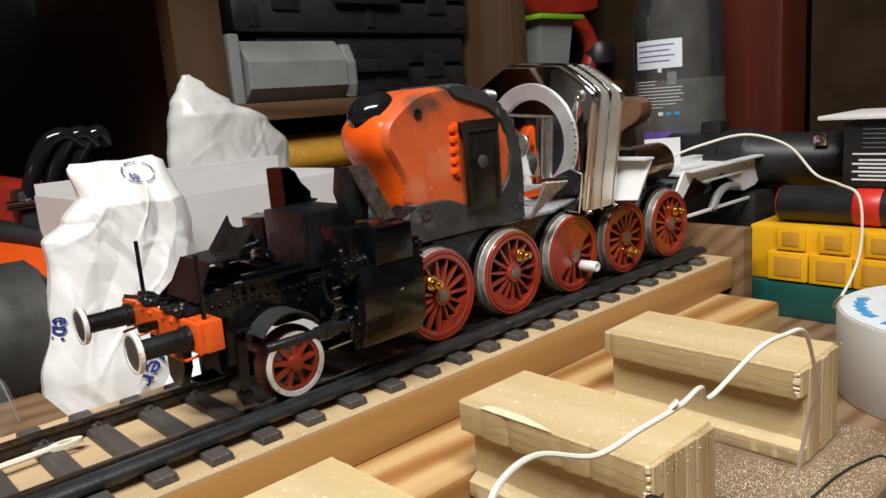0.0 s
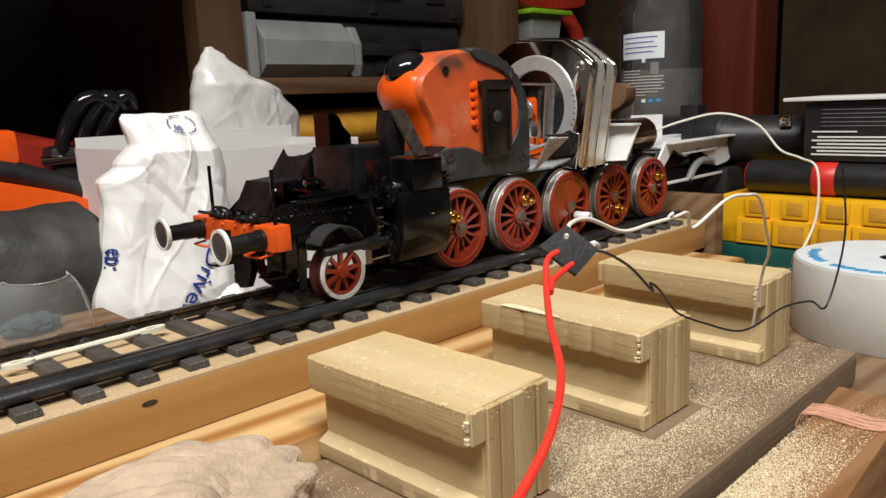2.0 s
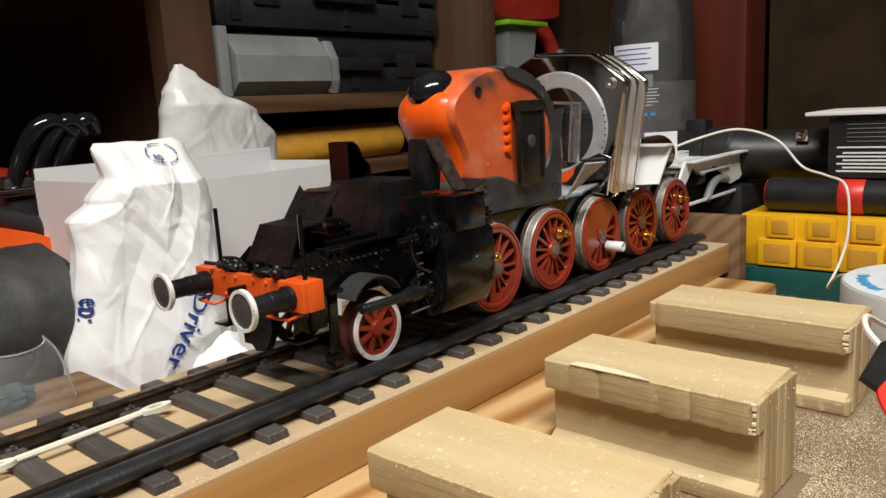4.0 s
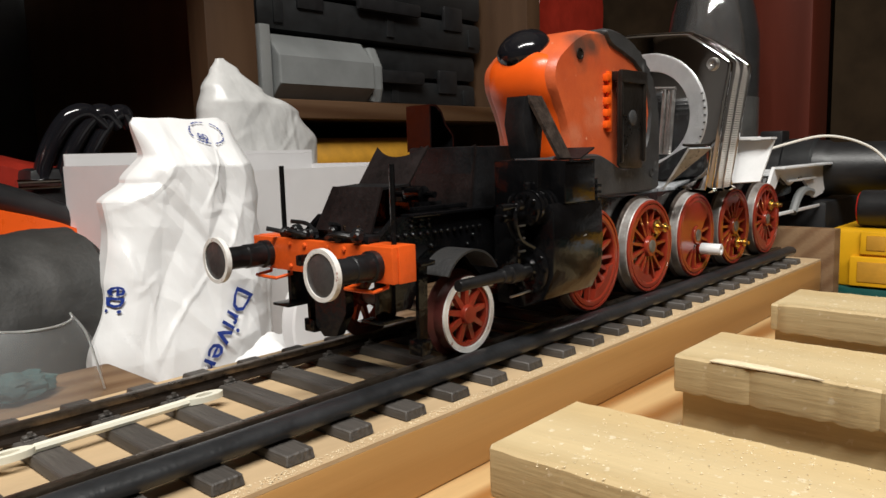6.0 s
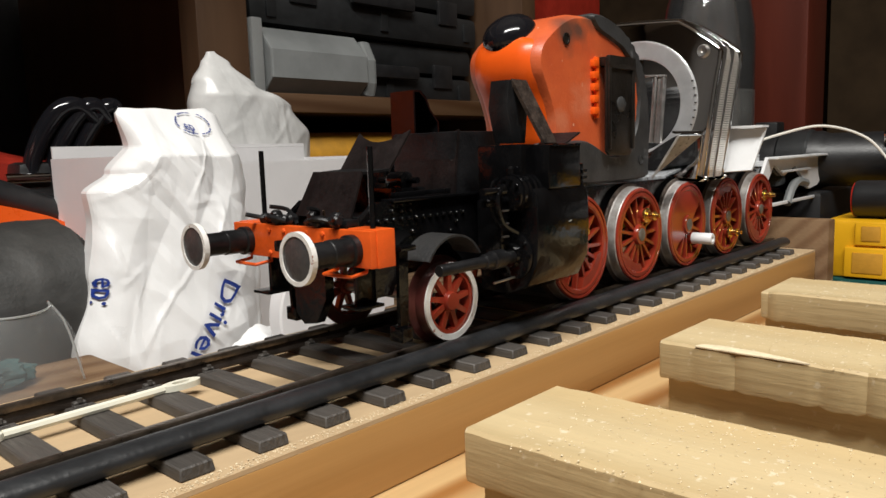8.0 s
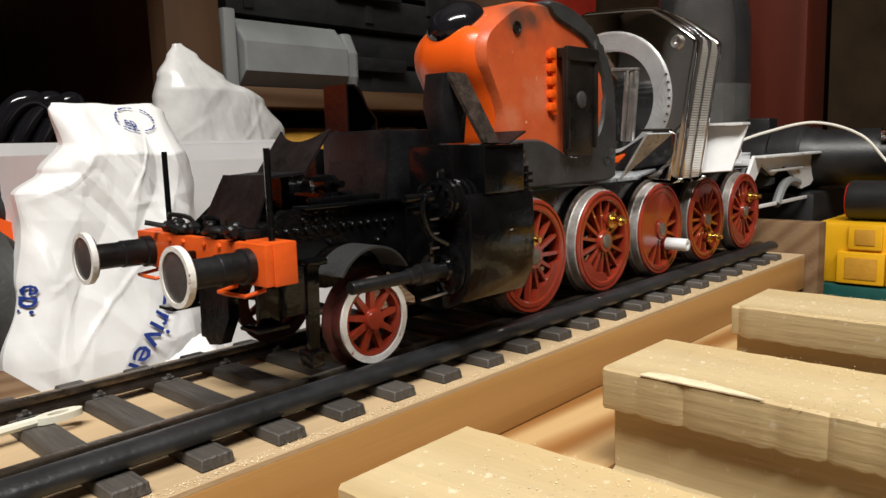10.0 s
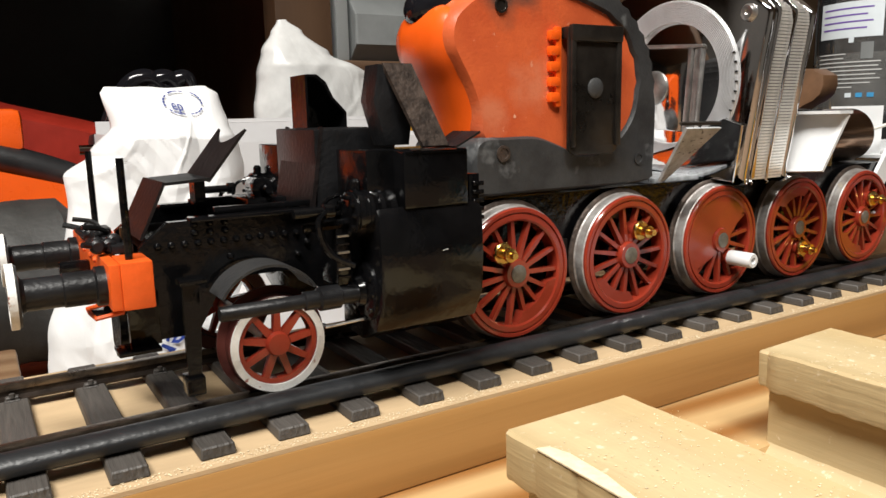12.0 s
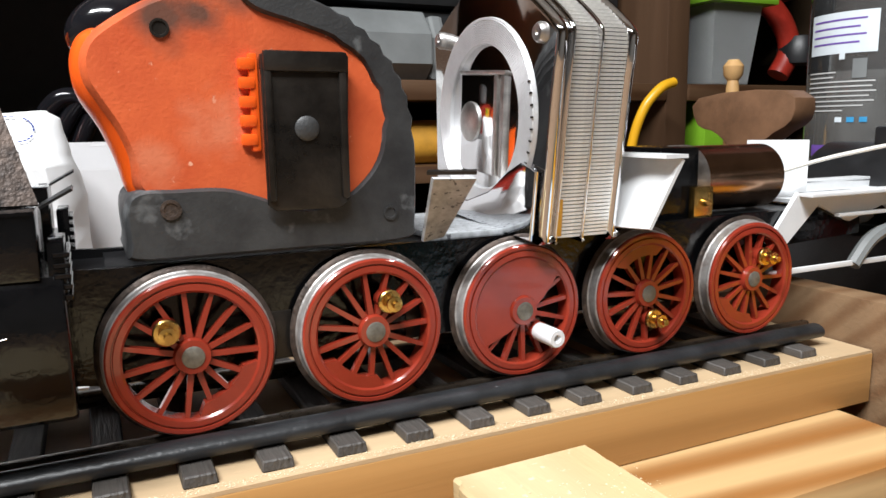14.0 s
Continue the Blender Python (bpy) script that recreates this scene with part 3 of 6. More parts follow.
for s in (-1, 1):
    spots = [(-0.0285 + 0.0034 * k, 0.0545) for k in range(14)] + [(-0.019 + 0.0040 * k, 0.0572 + 0.0022 * j) for k in range(3) for j in range(2)] + [(-0.010, 0.0500), (0.009, 0.0485), (0.012, 0.0515)]
    bm = bm_new()
    add_lathe(bm, [(0.0010, 0), (0.0009, s * 0.0007), (0.0005, s * 0.0012), (0.0001, s * 0.0013)], (0, 0, 0), "y", 10)
    rivet_mesh = finish("rivet", bm, M["black"])
    for x, z in spots:
        o = new("rivet", rivet_mesh)
        o.parent, o.location = loco, (x, s * 0.0200, z)
    # raised footplate strip above the frame
    box_part("footplate_strip", (-0.020, 0.024, s * 0.0165, s * 0.0225, 0.0602, 0.0612), M["black"], loco, bevel=0.0002)
    box_part("footplate_rail", (-0.012, 0.022, s * 0.0125, s * 0.0150, 0.0612, 0.0628), M["black"], loco, bevel=0.0003)
    # splasher over the leading wheel
    bm = bm_new()
    pts = [(-0.0042 + 0.0148 * math.cos(radians(a)), 0.0342 + 0.0148 * math.sin(radians(a))) for a in range(30, 151, 6)]
    pts += [(-0.0042 + 0.0141 * math.cos(radians(a)), 0.0342 + 0.0141 * math.sin(radians(a))) for a in range(150, 29, -6)]
    add_prism(bm, pts, s * 0.0225, s * 0.0342, "xz")
    part("splasher", bm, M["dusty"], loco, "dusty satin black splasher")
    # guard iron and step
    prism_part("guard_iron", [(-0.0250, 0.047), (-0.0210, 0.047), (-0.0215, 0.030), (-0.0225, 0.0165), (-0.0250, 0.0165), (-0.0255, 0.028)], s * 0.0275, s * 0.0290, "xz", M["black"], loco)
    box_part("guard_bracket", (-0.0262, -0.0195, s * 0.0262, s * 0.0312, 0.0455, 0.0472), M["black"], loco, bevel=0.0003)
    box_part("guard_foot", (-0.0262, -0.0215, s * 0.0245, s * 0.0305, 0.0165, 0.0215), M["black"], loco, bevel=0.0006)
    box_part("step", (-0.0375, -0.0300, s * 0.0215, s * 0.0235, 0.0300, 0.0440), M["black"], loco, bevel=0.0003)
    box_part("step_tread", (-0.0410, -0.0310, s * 0.0190, s * 0.0280, 0.0292, 0.0302), M["black"], loco, bevel=0.0002)

# buffer beam
beam = new("buffer_beam")
beam.parent = loco
box_part("beam_plate", (-0.0425, -0.0400, -0.0355, 0.0355, 0.0428, 0.0538), M["orangebeam"], beam, bevel=0.0004, label="orange-red painted plate")
for s in (-1, 1):
    box_part("beam_end", (-0.0400, -0.0328, s * 0.0225, s * 0.0358, 0.0426, 0.0540), M["orangebeam"], beam, bevel=0.0005, label="orange-red painted box end")
    tube_part("hand_rail", [(-0.0395, s * 0.0300, 0.0428), (-0.0395, s * 0.0300, 0.0412), (-0.0455, s * 0.0300, 0.0405), (-0.0460, s * 0.0240, 0.0405), (-0.0460, s * 0.0180, 0.0405), (-0.0400, s * 0.0175, 0.0412), (-0.0400, s * 0.0175, 0.0428)], 0.0006, M["orangebeam"], beam, seg=6, smooth=False)
    for q in (-1, 1):
        for z in (0.0445, 0.0520):
            lathe_part("bolt", [(0.0009, 0), (0.0008, -0.0006), (0.0003, -0.0008)], (-0.0425, s * 0.010 + q * 0.004, z), "x", M["orangebeam"], beam, seg=8)
    c = (0, s * 0.0275, 0.0478)
    def bl(name, prof, m, label=""):
        bm = bm_new()
        add_lathe(bm, prof, c, "x", 40)
        ob = part(name, bm, m, beam, label)
        return ob
    bl("buffer_shank", [(0.0048, -0.0425), (0.0048, -0.0446), (0.0041, -0.0450), (0.0041, -0.0515), (0.0038, -0.0518), (0.0038, -0.0595), (0.0044, -0.0603), (0.0062, -0.0608)], M["satin"])
    bl("buffer_head", [(0.0070, -0.0606), (0.0074, -0.0612), (0.0073, -0.0620), (0.0062, -0.0626), (0.0030, -0.0629), (0.0004, -0.0630)], M["bufferface"], "dull dark buffer head")
    bm = bm_new()
    add_ring(bm, 0.0063, 0.0076, -0.0612, -0.0629, c, "x", 40)
    part("buffer_rim", bm, M["whitepaint"], beam, "white painted rim")
    # tall thin lamp iron
    lathe_part("marker_rod", [(0.0009, 0.0), (0.0009, 0.0240)], (-0.0372, s * 0.0310 if s < 0 else 0.0240, 0.0540), "z", M["black"], beam, seg=8)
    # bits of pipework on the beam
    for k in range(7):
        x, y, z = -0.0415 + random.uniform(-0.002, 0.004), s * (0.006 + 0.0024 * k), 0.0550 + random.uniform(0, 0.0018)
        lathe_part("pipe_union", [(0.0012, -0.0018), (0.0019, -0.0010), (0.0019, 0.0010), (0.0012, 0.0018)], (x, y, z), random.choice("xy"), M["satin"], beam, seg=10)
    tube_part("pipe", [(-0.042, s * 0.005, 0.0552), (-0.0435, s * 0.012, 0.0566), (-0.0405, s * 0.019, 0.0556), (-0.046, s * 0.022, 0.0572)], 0.0008, M["satin"], beam, seg=6)
    tube_part("pipe", [(-0.0385, s * 0.004, 0.054), (-0.039, s * 0.008, 0.0585), (-0.0445, s * 0.010, 0.0600)], 0.0007, M["satin"], beam, seg=6)
    box_part("valve_box", (-0.0395, -0.0345, min(s * 0.013, s * 0.022), max(s * 0.013, s * 0.022), 0.0540, 0.0562), M["satin"], beam, bevel=0.0004)
prism_part("front_plate", [(-0.0075, 0.0428), (0.0085, 0.0428), (0.0085, 0.0240), (0.0045, 0.0205), (-0.0020, 0.0215), (-0.0075, 0.0300)], -0.0375, -0.0340, "yz", M["black"], beam)
box_part("coupling_hook", (-0.050, -0.0425, -0.0012, 0.0012, 0.0465, 0.0500), M["black"], beam, bevel=0.0006)
for y in (-0.012, -0.005):
    lathe_part("copper_stud", [(0.0005, 0), (0.0005, 0.004)], (-0.0345, y, 0.0545), "z", M["bronze"], beam, seg=6)

# saddle plates ahead of the cylinders
def slab(name, corners, t, m, label="", sag=0.0):
    """A thin sheet between four corners, with a hollow in its top edge."""
    a, b, c, d = (Vector(p) for p in corners)
    n = (b - a).cross(d - a).normalized() * t
    bm, N = bm_new(), 12
    lo, hi, lo2, hi2 = [], [], [], []
    for i in range(N + 1):
        u = i / N
        p, q = a.lerp(b, u), d.lerp(c, u)
        q = q.lerp(p, sag * (1 - (2 * u - 1) ** 2))
        lo.append(bm.verts.new(p)); hi.append(bm.verts.new(q)); lo2.append(bm.verts.new(p + n)); hi2.append(bm.verts.new(q + n))
    for i in range(N):
        bm.faces.new((lo[i], lo[i + 1], hi[i + 1], hi[i]))
        bm.faces.new((lo2[i + 1], lo2[i], hi2[i], hi2[i + 1]))
        bm.faces.new((hi[i], hi[i + 1], hi2[i + 1], hi2[i]))
        bm.faces.new((lo[i + 1], lo[i], lo2[i], lo2[i + 1]))
    bm.faces.new((lo[0], hi[0], hi2[0], lo2[0]))
    bm.faces.new((hi[N], lo[N], lo2[N], hi2[N]))
    return part(name, bm, m, loco, label)


slab("front_sheet", [(-0.0310, 0.0140, 0.0555), (-0.0310, -0.0145, 0.0555), (-0.0235, -0.0125, 0.0700), (-0.0240, 0.0120, 0.0700)], 0.0008, M["maroon"], "slanted dark sheet-metal plate")
slab("top_sheet", [(-0.0242, 0.0120, 0.0693), (-0.0238, -0.0125, 0.0693), (-0.0115, -0.0125, 0.0700), (-0.0118, 0.0120, 0.0700)], 0.0008, M["satin"])
slab("tilted_sheet", [(-0.0120, 0.0125, 0.0695), (-0.0120, -0.0125, 0.0695), (-0.0008, -0.0125, 0.0832), (-0.0008, 0.0135, 0.0832)], 0.0008, M["maroon"], "tilted dark sheet with hollowed edge", sag=0.28)
box_part("sheet_post", (-0.0140, -0.0110, -0.0030, 0.0030, 0.0555, 0.0695), M["black"], loco)
box_part("saddle_base", (0.0175, 0.0440, -0.0160, 0.0160, 0.0555, 0.0830), M["satin"], loco, bevel=0.0008)
slab("saddle_front", [(0.0165, 0.0135, 0.0600), (0.0165, -0.0165, 0.0600), (0.0205, -0.0160, 0.0835), (0.0205, 0.0115, 0.0835)], 0.0012, M["maroon"], "dark saddle plate with hollowed top edge", sag=0.14)
bm = bm_new()
add_lathe(bm, [(0.0022, -0.005), (0.0032, -0.0045), (0.0032, 0.0030), (0.0022, 0.0045)], (0.006, 0.002, 0.0660), "y", 16)
add_lathe(bm, [(0.0012, -0.010), (0.0012, 0.010)], (0.006, 0.002, 0.0660), "y", 10)
add_lathe(bm, [(0.0018, 0), (0.0018, 0.0035)], (0.0035, 0.0, 0.0640), "x", 10)
part("feed_pump", bm, M["black"], loco)
box_part("pump_seat", (0.000, 0.012, -0.006, 0.010, 0.0560, 0.0635), M["black"], loco, bevel=0.0006)
# hollow box standing on the far side and leaning box on the near side
bm = bm_new()
add_prism(bm, [(0.0280, 0.082), (0.0420, 0.082), (0.0418, 0.0880), (0.0370, 0.0925), (0.0345, 0.0975), (0.0315, 0.1000), (0.0285, 0.1000)], 0.0262, 0.0270, "xz")
add_box(bm, 0.0277, 0.0285, 0.0140, 0.0270, 0.0815, 0.1000)
add_box(bm, 0.0285, 0.0418, 0.0140, 0.0262, 0.0815, 0.0830)
add_prism(bm, [(0.0412, 0.0825), (0.0420, 0.0825), (0.0420, 0.0880), (0.0374, 0.0928), (0.0350, 0.0978), (0.0318, 0.1002), (0.0285, 0.1002), (0.0285, 0.0994), (0.0312, 0.0994), (0.0342, 0.0970), (0.0367, 0.0922), (0.0412, 0.0876)], 0.0140, 0.0261, "xz")
part("saddle_flange", bm, M["black"], loco, "hollow black sheet-metal flange box")
prism_part("leaning_plate", [(0.0335, 0.0780), (0.0410, 0.0780), (0.0425, 0.0885), (0.0418, 0.1005), (0.0318, 0.1005), (0.0300, 0.0905)], -0.0300, -0.0215, "xz", M["satin"], loco, bevel=0.0004)
slab("bare_strip", [(0.0402, -0.0392, 0.0778), (0.0490, -0.0385, 0.0778), (0.0425, -0.0298, 0.1008), (0.0330, -0.0302, 0.1008)], -0.0012, M["rusty"], "scuffed bare steel strip")

# cylinders, both sides
for s in (-1, 1):
    cyl = new("cylinder_block")
    cyl.parent = loco
    pts = [(0.0240, 0.0260), (0.0360, 0.0250), (0.0450, 0.0290), (0.0490, 0.0370), (0.0497, 0.0480), (0.0492, 0.0600), (0.0475, 0.0625), (0.0240, 0.0625)]
    prism_part("casing", [(s * a, b) for a, b in pts], 0.0205, 0.0530, "yz", M["black"], cyl, bevel=0.0010)
    box_part("upper_box", (0.0285, 0.0485, min(s * 0.0240, s * 0.0488), max(s * 0.0240, s * 0.0488), 0.0620, 0.0772), M["black"], cyl, bevel=0.0006)
    box_part("front_box", (0.0205, 0.0290, min(s * 0.0240, s * 0.0430), max(s * 0.0240, s * 0.0430), 0.0610, 0.0775), M["black"], cyl, bevel=0.0006)
    bm = bm_new()
    add_box(bm, 0.0290, 0.0478, min(s * 0.0487, s * 0.0491), max(s * 0.0487, s * 0.0491), 0.0764, 0.0769)
    for x in (0.031, 0.045):
        add_box(bm, x, x + 0.0025, min(s * 0.0487, s * 0.0494), max(s * 0.0487, s * 0.0494), 0.0766, 0.0773)
    part("lid_seam", bm, M["black"], cyl)
    lathe_part("cylinder_cover", [(0.0085, 0.0), (0.0085, -0.0018), (0.0070, -0.0024), (0.0045, -0.0026), (0.0040, -0.0042), (0.0020, -0.0046)], (0.0215, s * 0.0390, 0.0395), "x", M["black"], cyl)
    lathe_part("valve_cover", [(0.0060, 0.0), (0.0060, -0.0060), (0.0052, -0.0070), (0.0030, -0.0074)], (0.0260, s * 0.0410, 0.0610), "x", M["black"], cyl)
    lathe_part("valve_body", [(0.0052, 0.0), (0.0060, 0.0004), (0.0060, 0.012), (0.0052, 0.0124)], (0.0155, s * 0.0410, 0.0610), "x", M["black"], cyl)
    bm = bm_new()
    for k in range(10):
        a = 0.628 * k
        add_lathe(bm, [(0.0006, 0), (0.0006, -0.0012)], (0.0157, s * 0.0410 + 0.0048 * math.cos(a), 0.0610 + 0.0048 * math.sin(a)), "x", 6)
        add_lathe(bm, [(0.0007, 0), (0.0007, -0.0012)], (0.0200, s * 0.0390 + 0.0072 * math.cos(a), 0.0395 + 0.0072 * math.sin(a)), "x", 6)
    part("cover_studs", bm, M["black"], cyl)
    bm = bm_new()
    for k in range(4):
        add_ring(bm, 0.0052, 0.0066 - 0.0003 * (k % 2), 0.0165 + 0.0030 * k, 0.0178 + 0.0030 * k, (0, s * 0.0410, 0.0610), "x", 28)
    part("valve_ribs", bm, M["black"], cyl, "glossy ribs round the valve chest")
    bm = bm_new()
    add_lathe(bm, [(0.0013, -0.004), (0.0013, 0.004), (0.0020, 0.0042), (0.0020, 0.0066), (0.0013, 0.0068)], (0.0040, s * 0.0425, 0.0625), "x", 12)
    add_tube(bm, [(0.0110, s * 0.0430, 0.0640), (0.0060, s * 0.0440, 0.0600), (0.0085, s * 0.0440, 0.0520), (0.0150, s * 0.0450, 0.0480)], 0.0008, 6)
    part("lubricator_pipe", bm, M["black"], cyl, "glossy black pipe and union")
    tube_part("valve_spindle", [(0.003, s * 0.0405, 0.0585), (0.010, s * 0.0405, 0.0585), (0.016, s * 0.0405, 0.0590)], 0.0012, M["black"], cyl)
    for k in range(6):
        box_part("fin", (0.0122, 0.0155, min(s * 0.0385, s * 0.0412), max(s * 0.0385, s * 0.0412), 0.0442 + 0.0022 * k, 0.0447 + 0.0022 * k), M["steel"] if k % 2 else M["black"], cyl)
    box_part("fin_block", (0.0120, 0.0165, min(s * 0.0300, s * 0.0405), max(s * 0.0300, s * 0.0405), 0.0420, 0.0590), M["black"], cyl, bevel=0.0006)
    tube_part("oil_pipe", [(0.0150, s * 0.0370, 0.0660), (0.0100, s * 0.0385, 0.0640), (0.0090, s * 0.0390, 0.0560), (0.0120, s * 0.0400, 0.0500)], 0.0006, M["black"], cyl, seg=6)
    tube_part("oil_pipe", [(0.0200, s * 0.0420, 0.0665), (0.0240, s * 0.0450, 0.0650), (0.0280, s * 0.0455, 0.0600), (0.0270, s * 0.0460, 0.0500)], 0.0007, M["black"], cyl, seg=6)
    lathe_part("oil_cup", [(0.0014, 0), (0.0014, 0.0026), (0.0008, 0.0034)], (0.0185, s * 0.0400, 0.0668), "z", M["black"], cyl, seg=10)
    bm = bm_new()
    add_lathe(bm, [(0.0017, -0.0195), (0.0019, -0.0192), (0.0019, 0.0020), (0.0025, 0.0024), (0.0025, 0.0060), (0.0032, 0.0064), (0.0032, 0.0120), (0.0024, 0.0125), (0.0024, 0.0200)], (0, s * 0.0405, 0.0395), "x", 20)
    part("tail_rod_tube", bm, M["satin"], cyl)
    tube_part("drain_pipe", [(0.008, s * 0.0400, 0.0315), (0.022, s * 0.0400, 0.0320)], 0.0004, M["steel"], cyl, seg=6)
    tube_part("casing_scratch", [(0.0375, s * 0.04935, 0.0475), (0.0390, s * 0.0495, 0.0497), (0.0410, s * 0.0496, 0.0502)], 0.00014, M["lam"], cyl, seg=4)
    bm = bm_new()
    for k in range(5):
        add_box(bm, 0.0510, 0.0545, min(s * 0.0300, s * 0.0480), max(s * 0.0300, s * 0.0480), 0.0570 + 0.0024 * k, 0.0582 + 0.0024 * k, bevel=0.0002, seg=1)
    add_box(bm, 0.0500, 0.0535, min(s * 0.0290, s * 0.0470), max(s * 0.0290, s * 0.0470), 0.0560, 0.0700, bevel=0.0004)
    part("rear_bracket", bm, M["black"], cyl)
    slab("flap", [(0.0490, s * 0.0420, 0.0775), (0.0490, s * 0.0300, 0.0775), (0.0560, s * 0.0300, 0.0815), (0.0560, s * 0.0440, 0.0815)], 0.0006, M["satin"])

# motor and rear end
mot = new("drive_motor")
mot.parent = loco
lathe_part("motor_can", [(0.0118, 0.2775), (0.0134, 0.2785), (0.0134, 0.3200), (0.0118, 0.3212)], (0, 0.0, 0.0715), "x", M["bronze"], mot, "copper-brown motor can", seg=48)
lathe_part("front_cap", [(0.0132, 0.2705), (0.0138, 0.2710), (0.0138, 0.2785), (0.0130, 0.2790)], (0, 0.0, 0.0715), "x", M["steel"], mot, "bright steel end cap", seg=48)
lathe_part("end_boss", [(0.0070, 0.3205), (0.0070, 0.3265), (0.0040, 0.3270), (0.0040, 0.3295)], (0, 0.0, 0.0715), "x", M["styrene"], mot, "white plastic end boss")
box_part("gear_housing", (0.2520, 0.2710, -0.0150, 0.0150, 0.0575, 0.0850), M["black"], mot, bevel=0.0008)
box_part("motor_mount", (0.2660, 0.2755, -0.0185, -0.0155, 0.0560, 0.0700), M["brass"], mot, bevel=0.0004, label="brass mounting plate")
lathe_part("mount_screw", [(0.0016, 0), (0.0016, -0.0008), (0.0010, -0.0024)], (0.2707, -0.0185, 0.0640), "y", M["brass"], mot, "brass screw", seg=12)
slab("white_bracket", [(0.2185, -0.0480, 0.0610), (0.2185, -0.0170, 0.0590), (0.2275, -0.0200, 0.0830), (0.2275, -0.0520, 0.0830)], 0.0012, M["styrene"], "slanted white styrene plate")
slab("bracket_lip", [(0.2205, -0.0525, 0.0832), (0.2295, -0.0525, 0.0832), (0.2295, -0.0200, 0.0832), (0.2205, -0.0200, 0.0832)], 0.0012, M["styrene"])
slab("rear_card", [(0.3300, 0.0160, 0.0585), (0.3480, -0.0020, 0.0585), (0.3480, -0.0020, 0.0860), (0.3300, 0.0160, 0.0860)], 0.0010, M["styrene"], "upright white styrene card")
for s in (-1, 1):
    pts = [(0.302, 0.046), (0.318, 0.0655), (0.350, 0.0655), (0.440, 0.0630), (0.440, 0.0500), (0.425, 0.0420), (0.405, 0.0400), (0.388, 0.0500), (0.372, 0.0580), (0.350, 0.0520), (0.330, 0.0600), (0.312, 0.0445)]
    prism_part("trailing_frame", pts, s * 0.0205, s * 0.0225, "xz", M["styrene"], loco, label="white styrene trailing frame side")
    bm = bm_new()
    add_box(bm, 0.318, 0.440, min(s * 0.0205, s * 0.0290), max(s * 0.0205, s * 0.0290), 0.0640, 0.0655, bevel=0.0003)
    add_box(bm, 0.340, 0.400, min(s * 0.0226, s * 0.0250), max(s * 0.0226, s * 0.0250), 0.0545, 0.0560, bevel=0.0003)
    part("trailing_rib", bm, M["styrene"], loco)
    tube_part("trailing_hoop", [(0.352, s * 0.0240, 0.0330), (0.362, s * 0.0240, 0.0430), (0.375, s * 0.0240, 0.0470), (0.392, s * 0.0240, 0.0450)], 0.0030, M["greyplastic"], loco, "dull grey hoop")
box_part("trailing_deck", (0.335, 0.440, -0.0204, 0.0204, 0.0590, 0.0605), M["styrene"], loco, label="white styrene deck")
box_part("trailing_bar", (0.300, 0.420, -0.0250, -0.0235, 0.0330, 0.0352), M["styrene"], loco, bevel=0.0003)

# ---- tape measure standing on the chassis ----
tm = empty("tape_measure", "worn orange and black tape measure standing on the chassis", "tape measure")
TY0, TY1 = -0.0232, 0.0130
orange_outline = [(0.0706, 0.0780), (0.0690, 0.0870), (0.0662, 0.0945), (0.0625, 0.1010), (0.0600, 0.1060), (0.0595, 0.1120), (0.0620, 0.1175), (0.0690, 0.1230), (0.0780, 0.1280), (0.0880, 0.1308), (0.1020, 0.1308), (0.1180, 0.1270), (0.1330, 0.1170), (0.1420, 0.1020), (0.1430, 0.0860), (0.1380, 0.0720), (0.1250, 0.0660), (0.1050, 0.0660), (0.0900, 0.0720), (0.0780, 0.0740)]


def rounded(pts, n=4):
    P = [Vector((a, 0, b)) for a, b in pts]
    out = []
    for i in range(len(P)):
        a, b, c, d = P[i - 1], P[i], P[(i + 1) % len(P)], P[(i + 2) % len(P)]
        for k in range(n):
            t = k / n
            v = 0.5 * ((2 * b) + (c - a) * t + (2 * a - 5 * b + 4 * c - d) * t * t + (3 * b - a - 3 * c + d) * t ** 3)
            out.append((v.x, v.z))
    return out


def pillow_prism(bm, pts, y0, y1, bulge, step=0.004, layers=3):
    """A prism across y whose edges are rounded by pulling the outline in."""
    rows = []
    offs = [(y0, bulge), (y0 + step * 0.3, bulge * 0.45), (y0 + step, 0), (y1 - step, 0), (y1 - step * 0.3, bulge * 0.45), (y1, bulge)]
    n = len(pts)
    for y, o in offs:
        row = []
        for i in range(n):
            p, a, b = Vector(pts[i]), Vector(pts[i - 1]), Vector(pts[(i + 1) % n])
            t = (b - a).normalized()
            nn = Vector((-t.y, t.x))
            row.append((p, nn, y, o))
        rows.append(row)
    area = sum(pts[i - 1][0] * pts[i][1] - pts[i][0] * pts[i - 1][1] for i in range(n))
    sgn = 1 if area > 0 else -1
    rings = [[bm.verts.new((p.x + sgn * nn.x * o, y, p.y + sgn * nn.y * o)) for p, nn, y, o in row] for row in rows]
    for a, b in zip(rings, rings[1:]):
        for i in range(n):
            bm.faces.new((a[i], a[(i + 1) % n], b[(i + 1) % n], b[i]))
    bm.faces.new(rings[0])
    bm.faces.new(list(reversed(rings[-1])))


